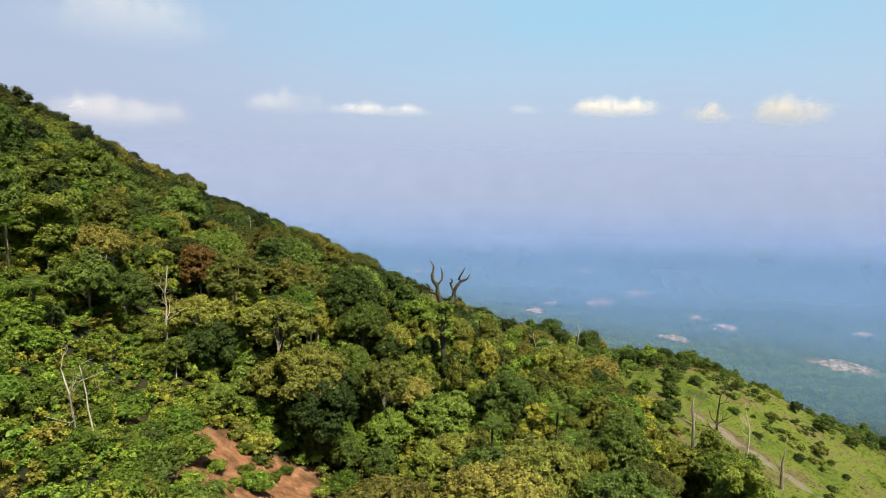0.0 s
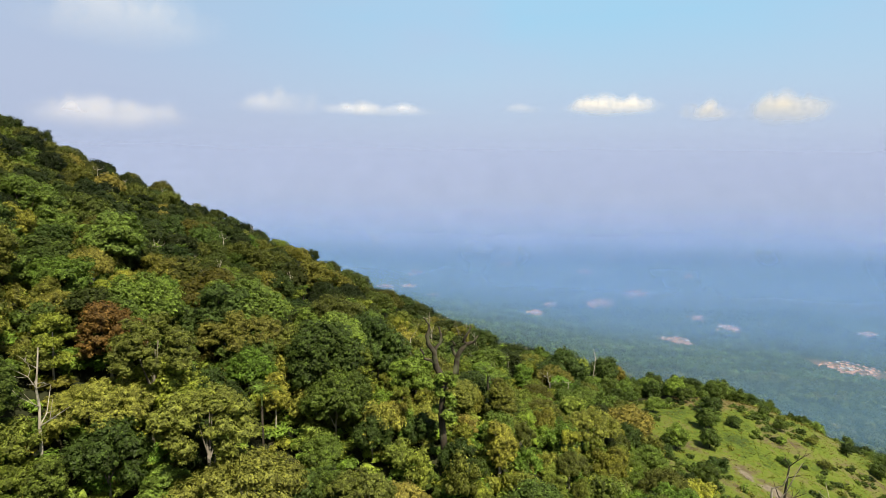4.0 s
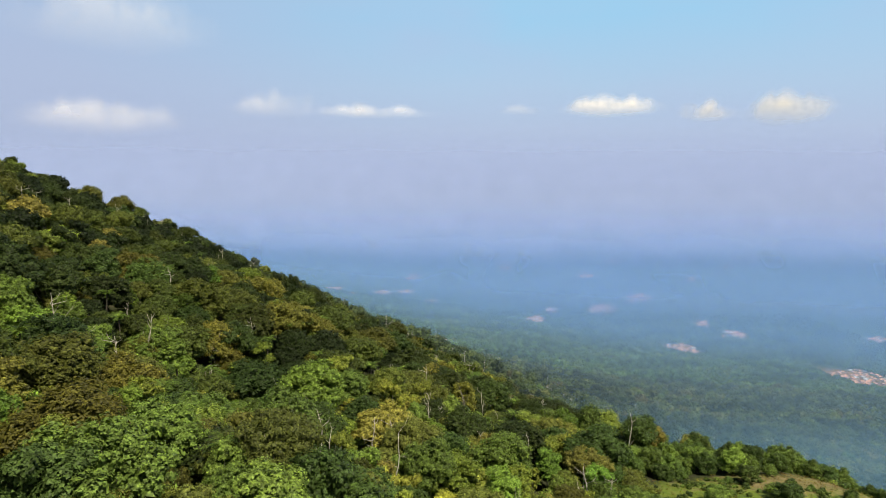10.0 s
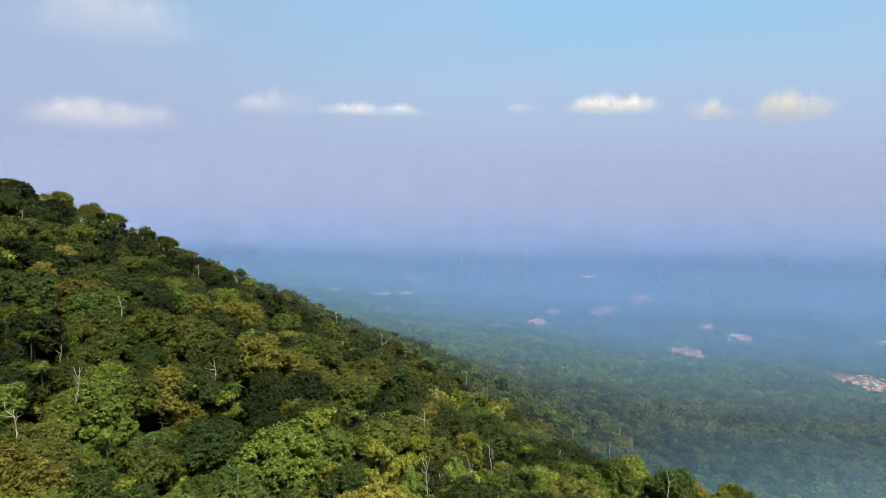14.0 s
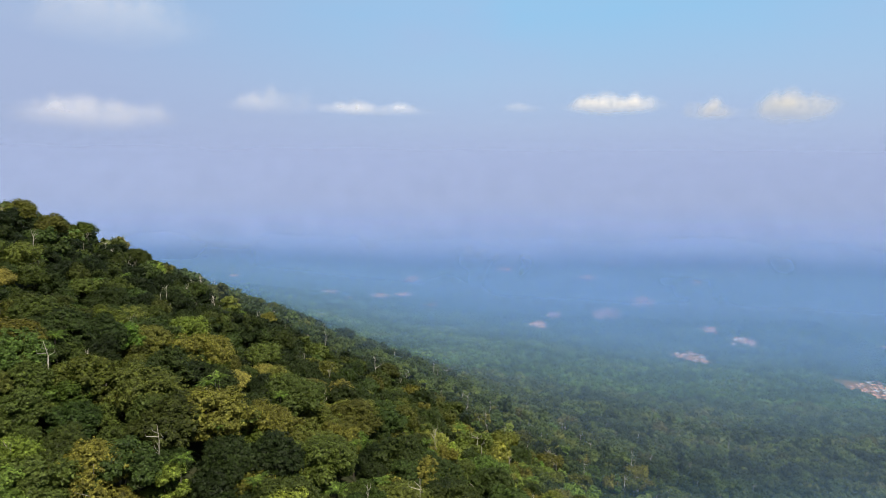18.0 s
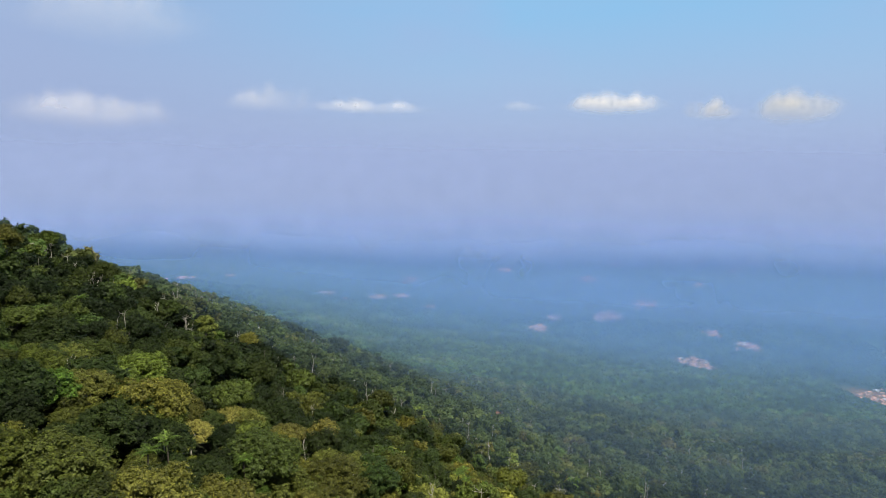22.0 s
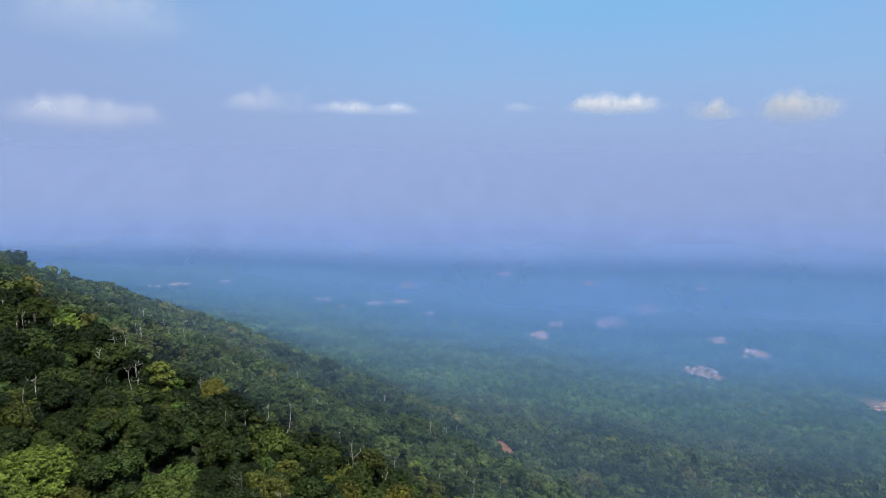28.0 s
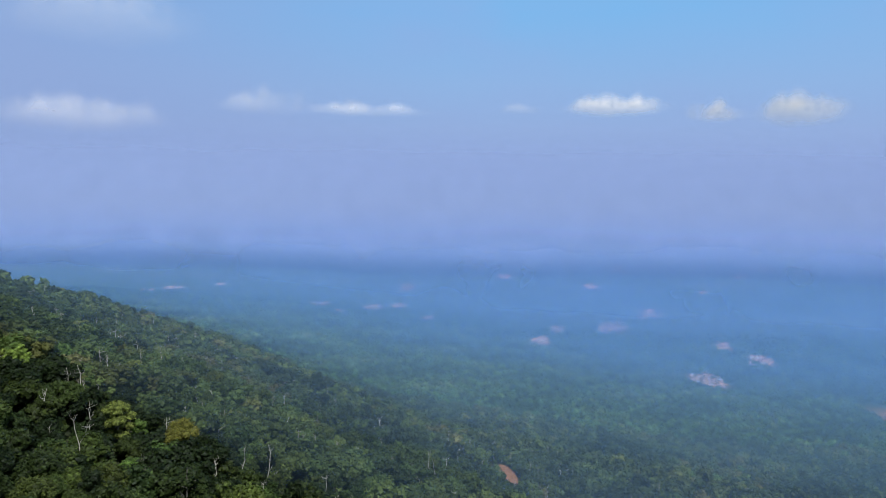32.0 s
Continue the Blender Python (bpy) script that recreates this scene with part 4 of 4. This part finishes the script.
    # tree ferns, with the height of each crown
    ferns = [(-24, 112, 13), (-17, 95, 4.5), (8, 86, 12), (19, 82, 11), (-52, 76, 6), (-60, 84, 8), (-14, 74, 3), (20, 98, 9), (-70, 150, 10), (-40, 190, 11), (-35, 255, 12), (-20, 262, 11), (-58, 300, 12), (-10, 345, 12), (-80, 230, 12)]
    forms = [make_tree_fern(h, 60 + i) for i, h in enumerate((4.5, 8, 11, 13))]
    for i, (x, y, h) in enumerate(ferns + [(rng.uniform(-0.4, 0.12) * y, y, rng.uniform(10, 13)) for y in rng.uniform(150, 420, 40)]):
        k = min(range(4), key=lambda j: abs((4.5, 8, 11, 13)[j] - h))
        m = stand(None, x, y, rng.uniform(0, 360), h / (4.5, 8, 11, 13)[k])
        if i < 4:
            k = (3, 0, 2, 1)[i]
            m = stand(None, x, y, rng.uniform(0, 360), h / (4.5, 8, 11, 13)[k])
            forms[k].matrix_basis = m
        else:
            copy_thing(forms[k], m).scale = m.to_scale()


def make_shrub(seed, leaf, label, spread=1.5, height=2.0, tufts=90, leaves=14, size=0.10):
    rng = np.random.default_rng(seed)
    lobes = crown_lobes(rng, height, spread, "shrub")
    top = thing("shrub", label, "shrub", "shrubs")
    part("foliage", raw_mesh("foliage", *join(sprays(rng, lobes, tufts, leaves, size, 0.85, 0.4), *[shell(rng, c, r * 0.75, 0.85, FINER_V, FINER_F, others=lobes) for c, r in lobes]), leaf), top)
    part("stem", raw_mesh("stem", *join(*[tube([(0, 0, -0.4), (0.3 * math.cos(a), 0.3 * math.sin(a), height * 0.35), tuple(np.array(lobes[i][0]))], [0.07, 0.05, 0.02], 5) for i, a in enumerate((0, 2.1, 4.2))]), BARK, True), top)
    return top


def plant_shrubs():
    rng = np.random.default_rng(91)
    forms = [make_shrub(80, LEAF_LUSH, "leafy bright green shrub at the edge of the clearing"), make_shrub(81, LEAF_LUSH, "leafy bright green shrub at the edge of the clearing", 1.8, 1.8),
             make_shrub(82, LEAF_DARK, "low dark green shrub in the grass", 1.6, 2.2), make_shrub(83, LEAF_MIXED, "low green shrub on the slope", 1.7, 2.4), make_shrub(84, LEAF_OLIVE, "dry olive-brown shrub in the grass", 1.4, 1.6, 26, 12, 0.09)]
    spots = []
    for _ in range(110):   # thick growth round the bare soil
        a, r = rng.uniform(0, 6.283), rng.uniform(0.75, 2.1)
        spots.append((-25 + 16 * r * math.cos(a), 78 + 15 * r * math.sin(a), rng.choice([0, 1, 3, 4], p=[0.38, 0.32, 0.2, 0.1]), rng.uniform(0.7, 1.7)))
    for _ in range(60):    # lush growth below the forest's edge
        spots.append((-46 + rng.uniform(-26, 22), 64 + rng.uniform(-16, 18), rng.choice([0, 1, 3], p=[0.45, 0.35, 0.2]), rng.uniform(0.8, 1.9)))
    for _ in range(34):    # shrubs left on the soil
        spots.append((-24 + rng.uniform(-13, 13), 77 + rng.uniform(-12, 13), rng.choice([0, 1, 3, 4]), rng.uniform(0.4, 1.1)))
    while len(spots) < 296:
        x, y = rng.uniform(45, 245), rng.uniform(95, 285)
        if meadow(x, y) > 0.5 and track_line(x, y) < 0.3 and rng.random() < 0.35 + 0.5 * (math.sin(x / 13) * math.cos(y / 17) > 0.1):
            spots.append((x, y, rng.choice([2, 3, 4], p=[0.55, 0.3, 0.15]), rng.uniform(0.5, 1.7)))
    for i, (x, y, k, size) in enumerate(spots):
        m = stand(None, x, y, rng.uniform(0, 360), size, 0.1)
        if forms[k].matrix_basis.translation.length == 0:
            forms[k].matrix_basis = m
        else:
            copy_thing(forms[k], m).scale = m.to_scale()
    # small dark trees standing in the meadow
    dark = [make_tree("meadow_tree", "small dark green tree standing in the meadow", 331 + i, "trees in the meadow", height=6.5, spread=3.2, kind="bush", leaf=LEAF_DARK, bark=BARK_DARK) for i in range(2)]
    for i, (x, y, size) in enumerate(((84, 212, 1.1), (78, 196, 0.9), (92, 226, 1.0), (70, 175, 0.8), (142, 214, 0.8), (147, 219, 0.9), (136, 222, 0.7), (152, 212, 0.7), (88, 240, 0.9), (104, 262, 0.9), (64, 166, 0.9), (66, 190, 1.0), (72, 225, 0.9))):
        m = stand(None, x, y, 57 * i, size, 0.3)
        if i < 2:
            dark[i].matrix_basis = m
        else:
            copy_thing(dark[i % 2], m).scale = m.to_scale()


def undergrowth():
    """Low leafy growth that closes the forest floor near the clearing and along the meadow's edge."""
    rng = np.random.default_rng(15)
    forms = []
    for k in range(8):
        lobes = [((rng.uniform(-0.8, 0.8), rng.uniform(-0.8, 0.8), rng.uniform(0.4, 1.6)), rng.uniform(0.6, 0.9)) for _ in range(3)]
        if k > 3:
            lobes = [((rng.uniform(-1.1, 1.1), rng.uniform(-1.1, 1.1), rng.uniform(0.3, 1.9)), rng.uniform(0.36, 0.58)) for _ in range(9)]
        forms.append(join(sprays(rng, lobes, 24, 9, 0.12, 0.8, 0.4), *[(lump if k < 4 else shell)(rng, c, r * 0.7, 0.8) for c, r in lobes]))
    x, y = scatter(rng, -110, 60, 88, 190, 2.7)
    u, v = scatter(rng, -78, 34, 40, 92, 2.0)
    x, y = np.concatenate([x, u]), np.concatenate([y, v])
    keep = (np.abs(x) < 0.85 * y + 30) & (soil(x, y) < 0.3) & (meadow(x, y) < 0.4)
    hue = np.clip(rng.normal(0.85, 0.07, len(x)), 0, 1)
    for chosen, shapes in ((keep & (y < 92), forms[4:]), (keep & (y >= 92), forms[:4])):
        many("undergrowth", "leafy undergrowth covering the forest floor", x[chosen], y[chosen], shapes, rng, LEAF_STUFF, (0.6, 1.35) if len(shapes) and shapes[0] is forms[4] else (0.7, 1.9), 0.3, hue[chosen], "undergrowth")


def grass():
    """Tufts of long grass on the meadow."""
    rng = np.random.default_rng(16)
    forms = []
    for k in range(5):
        tufts = [((rng.uniform(-0.6, 0.6), rng.uniform(-0.6, 0.6), 0.05), rng.uniform(0.3, 0.5)) for _ in range(3)]
        forms.append(sprays(rng, tufts, 5, 6, 0.10, 0.7, 0.4))
    x, y = scatter(rng, 40, 260, 90, 296, 1.9)
    keep = (meadow(x, y) > 0.3) & (track_line(x, y) < 0.5)
    many("grass", "long yellow-green meadow grass", x[keep], y[keep], forms, rng, GRASS, (0.6, 1.3), 0.02, np.clip(rng.normal(0.4, 0.25, keep.sum()) + 0.5 * dry(x[keep], y[keep]), 0, 1), "grass")


def bracken():
    """Patches of low dark growth in the meadow, thicker towards its crest and its edges."""
    rng = np.random.default_rng(17)
    forms = []
    for k in range(4):
        lobes = [((rng.uniform(-0.9, 0.9), rng.uniform(-0.9, 0.9), rng.uniform(0.2, 0.7)), rng.uniform(0.4, 0.75)) for _ in range(5)]
        forms.append(join(sprays(rng, lobes, 14, 8, 0.10, 0.8, 0.35), *[shell(rng, c, r * 0.85, 0.8) for c, r in lobes]))
    x, y = scatter(rng, 44, 250, 92, 290, 3.2)
    patch = np.sin(x / 9 + 1.4 * np.sin(y / 13)) * np.cos(y / 11 - x / 23) + 0.35 * np.sin(x / 4.1 + y / 5.3)
    edge = 0.5 * sig((y - 215 - 0.25 * (x - 90)) / 12) + 0.35 * sig((60 + 0.16 * (y - 130) - x) / 4)
    keep = (meadow(x, y) > 0.5) & (track_line(x, y) < 0.25) & (patch + edge + rng.normal(scale=0.25, size=len(x)) > 0.72)
    many("bracken", "low dark green bracken in patches over the meadow", x[keep], y[keep], forms, rng, LEAF_STUFF, (0.5, 1.5), 0.1, np.clip(rng.normal(0.32, 0.16, keep.sum()), 0, 1), "undergrowth")


def logs():
    rng = np.random.default_rng(19)
    for i in range(26):
        x, y, L = -24 + rng.uniform(-12, 12), 77 + rng.uniform(-11, 11), rng.uniform(1.8, 7)
        r = rng.uniform(0.07, 0.17)
        bend = rng.uniform(-0.3, 0.3)
        log = thing("felled_log", "weathered felled log lying on red soil", "log", "felled logs")
        part("log", raw_mesh("log", *tube([(-L / 2, 0, 0), (0, bend, 0.03), (L / 2, 0, 0)], [r, r * 0.9, r * 0.7], 8), BARK_PALE if i % 3 == 0 else BARK, True), log)
        a = rng.uniform(0, 3.14)
        d = np.array([math.cos(a), math.sin(a)])
        rise = float(land(x + d[0] * L / 2, y + d[1] * L / 2) - land(x - d[0] * L / 2, y - d[1] * L / 2))
        log.matrix_basis = pose(x, y, float(land(x, y)) + r * 0.5, 0, -math.degrees(math.atan2(rise, L)), math.degrees(a))


plant_marks()
plant_shrubs()
undergrowth()
grass()
bracken()
logs()


# ---- houses ----
def box(x0, x1, y0, y1, z0, z1):
    V = np.array([(x, y, z) for z in (z0, z1) for y in (y0, y1) for x in (x0, x1)], float)
    return V, [np.array([(0, 2, 3, 1), (4, 5, 7, 6), (0, 1, 5, 4), (2, 6, 7, 3), (0, 4, 6, 2), (1, 3, 7, 5)])]


def house_pieces(long, wide, tall, pitch):
    """Walls with gables, and a ridged roof with eaves."""
    a, b = long / 2, wide / 2
    V = [(-a, -b, -1.5), (a, -b, -1.5), (a, b, -1.5), (-a, b, -1.5), (-a, -b, tall), (a, -b, tall), (a, b, tall), (-a, b, tall), (-a, 0, tall + pitch), (a, 0, tall + pitch)]
    wall = (np.array(V, float), [np.array([(0, 1, 5, 4), (2, 3, 7, 6), (0, 4, 7, 3), (1, 2, 6, 5)]), np.array([(4, 8, 7), (5, 6, 9)])])
    e, t = 0.6, 0.18
    drop = pitch * e / b
    slopes = []
    for side in (-1, 1):
        V = [(s * (a + e), side * (b + e), tall - drop + h) for h in (0.02, t) for s in (-1, 1)] + [(s * (a + e), 0, tall + pitch + h) for h in (0.02, t) for s in (-1, 1)]
        slopes.append((np.array(V), [np.array([(0, 1, 5, 4), (2, 3, 7, 6), (0, 2, 3, 1), (0, 4, 6, 2), (1, 3, 7, 5)])]))
    return wall, join(*slopes)


def make_house(long, wide, tall, pitch, roof, label):
    """A plain house: walls, roof, a door and windows."""
    top = thing("house", label, "house", "village houses")
    a, b = long / 2, wide / 2
    wall, cover = house_pieces(long, wide, tall, pitch)
    part("wall", raw_mesh("wall", *wall, PLASTER), top)
    part("roof", raw_mesh("roof", *cover, roof), top)
    part("door", raw_mesh("door", *box(-0.5, 0.5, -b - 0.06, -b + 0.02, 0, 2.05), DOOR_WOOD), top)
    for x in (-a * 0.6, a * 0.6):
        part("window", raw_mesh("window", *box(x - 0.6, x + 0.6, -b - 0.05, -b + 0.02, 0.9, 2.1), WINDOW_DARK), top)
    return top


HOUSES = [((13, 9, 3.4, 2.4), ROOF, "small plastered house with a red clay-tile roof"), ((10, 8, 3.2, 2.2), ROOF, "small plastered house with a red clay-tile roof"),
          ((17, 9, 3.6, 2.6), ROOF, "long plastered house with a red clay-tile roof"), ((14, 10, 4.5, 1.4), ROOF_PALE, "pale house with a light sheet-metal roof")]


def build_villages():
    rng = np.random.default_rng(23)
    forms = [make_house(*size, roof, label) for size, roof, label in HOUSES]
    first = [True] * 4
    singles = 0
    for vx, vy, r, count in sorted(VILLAGES, key=lambda v: v[1]):
        taken, tries = [], 0
        while len(taken) < 2.4 * count and tries < 3000:
            tries += 1
            a, q = rng.uniform(0, 6.283), r * math.sqrt(rng.random()) * rng.uniform(0.7, 1.15)
            side, deep = q * math.cos(a) * 0.9, q * math.sin(a) * 1.8 + 0.9 * q * math.cos(a)   # longer away from the mountain
            x, y = vx + (side * vy + deep * vx) / math.hypot(vx, vy), vy + (deep * vy - side * vx) / math.hypot(vx, vy)
            if all((x - u) ** 2 + (y - v) ** 2 > 8.0 ** 2 for u, v in taken):
                taken.append((x, y))
        walls, roofs = [], []
        far = singles + len(taken) > 295
        for x, y in taken:
            k = rng.choice(4, p=[0.38, 0.34, 0.16, 0.12])
            m = stand(None, x, y, rng.choice([0, 90, 180, 270]) + rng.uniform(-14, 14), rng.uniform(0.5, 0.75) * (1.0 if vy < 2400 else 1.4))
            if far:
                for heap, (V, F) in zip((walls, roofs), house_pieces(*HOUSES[k][0])):
                    heap.append((np.array([tuple(m @ Vector(v)) for v in V]), F))
            elif first[k]:
                forms[k].matrix_basis, first[k] = m, False
            else:
                copy_thing(forms[k], m).scale = m.to_scale()
        if far:
            village = tagged(new("far_village"), "far village of small houses with clay roofs", "village", "far villages", "stuff")
            part("wall", raw_mesh("wall", *join(*walls), PLASTER), village)
            part("roof", raw_mesh("roof", *join(*roofs), ROOF), village)
        else:
            singles += len(taken)
    hut = make_house(7, 5, 2.8, 1.3, ROOF_PALE, "small white hut with a light metal roof on the wooded slope")
    hut.name = "hut"
    del hut["group"]
    hut.matrix_basis = pose(26.5, 711, float(land(26.5, 711)), 0, 0, 20)


build_villages()


# ---- clouds ----
def cloud_material(name, cover):
    """Soft white cloud: a flat base, a heaped and ragged top."""
    n = Nodes(name)
    at = n.add("ShaderNodeTexCoord").outputs["Object"]
    split = n.add("ShaderNodeSeparateXYZ")
    n.link(at, split.inputs[0])
    where = n.place()
    heaps = n.math("MULTIPLY", n.math("SUBTRACT", n.noise(170.0, 2, 0.5, where, (1, 1, 0.25)), 0.5), 2.2)
    ragged = n.math("MULTIPLY", n.math("SUBTRACT", n.noise(75.0, 3, 0.5, where), 0.5), 0.6)
    x2 = n.math("MULTIPLY", split.outputs[0], split.outputs[0])
    roof = n.math("MULTIPLY", n.math("SUBTRACT", 1.0, x2), n.math("ADD", heaps, 0.85))
    above = n.math("ADD", n.math("SUBTRACT", roof, split.outputs[2]), ragged)
    below = n.math("ADD", n.math("ADD", split.outputs[2], n.math("MULTIPLY", n.math("SUBTRACT", 1.0, x2), 0.5)), n.math("MULTIPLY", ragged, 0.4))
    amount = n.math("MULTIPLY", n.ramp(above, [(0.0, 0.0), (0.7, cover)]), n.ramp(below, [(0.0, 0.0), (0.8, 1.0)]))
    size = n.add("ShaderNodeVectorMath", operation="LENGTH")
    n.link(at, size.inputs[0])
    amount = n.math("MULTIPLY", amount, n.ramp(size.outputs["Value"], [(0.5, 1.0), (0.98, 0.0)]))
    white, back, clear = n.add("ShaderNodeBsdfDiffuse"), n.add("ShaderNodeBsdfTranslucent"), n.add("ShaderNodeBsdfTransparent")
    body, mix = n.add("ShaderNodeMixShader"), n.add("ShaderNodeMixShader")
    body.inputs[0].default_value = 0.3
    for node in (white, back):
        node.inputs[0].default_value = (0.99, 0.91, 0.80, 1)
    n.link(white.outputs[0], body.inputs[1])
    n.link(back.outputs[0], body.inputs[2])
    n.link(amount, mix.inputs[0])
    n.link(clear.outputs[0], mix.inputs[1])
    n.link(body.outputs[0], mix.inputs[2])
    n.link(mix.outputs[0], n.out.inputs[0])
    return n.mat


def cloud_mesh():
    """The sunlit front of a cloud bank, bulging towards the mountain, leaning back at its top."""
    k = 25
    U, W = np.meshgrid(np.linspace(-1, 1, k), np.linspace(-1, 1, k))
    bulge = -0.5 * (1 - U ** 2) * (1 - W ** 2) + 0.25 * W
    V = np.stack([U.ravel(), bulge.ravel() * 0.3, W.ravel()], 1)
    i = (np.arange(k - 1)[:, None] * k + np.arange(k - 1)[None, :]).ravel()
    return V, [np.stack([i, i + 1, i + k + 1, i + k], 1)]


def build_clouds():
    firm, thin = cloud_material("cumulus", 1.0), cloud_material("thin_cloud", 0.2)
    soft = raw_mesh("cloud", *cloud_mesh(), cloud_material("soft_cloud", 0.36), True)
    shape, shape_thin = raw_mesh("cloud", *cloud_mesh(), firm, True), raw_mesh("cloud", *cloud_mesh(), thin, True)
    # bearing and rise (metres sideways and up at 4400 m), half width, half height
    for side, up, wide, high, me in ((1250, 440, 430, 125, shape), (1935, 402, 220, 130, shape), (2010, 392, 160, 110, soft), (2520, 385, 340, 170, shape), (595, 430, 200, 60, shape_thin), (-450, 412, 560, 85, soft), (-560, 425, 150, 110, soft),
                                     (-1080, 440, 280, 170, shape_thin), (-1300, 420, 220, 110, shape_thin), (-2384, 310, 560, 190, soft), (-2300, 350, 330, 150, shape_thin),
                                     (-2250, 880, 720, 330, shape_thin), (3120, 1090, 330, 70, shape_thin)):
        d = 4300 / math.hypot(1, side / 4400)
        ob = new("cloud", me)
        ob.matrix_basis = pose(side * d / 4400, 125 + d, up * 4300 / 4400, 0, 0, -math.degrees(math.atan2(side, 4400))) @ Matrix.Diagonal((wide, wide * 0.35, high, 1))
        tagged(ob, "soft white cumulus cloud over the hazy horizon" if me is not shape_thin else "thin veil of white cloud over the hazy horizon", "cloud", "clouds over the plain")


build_clouds()
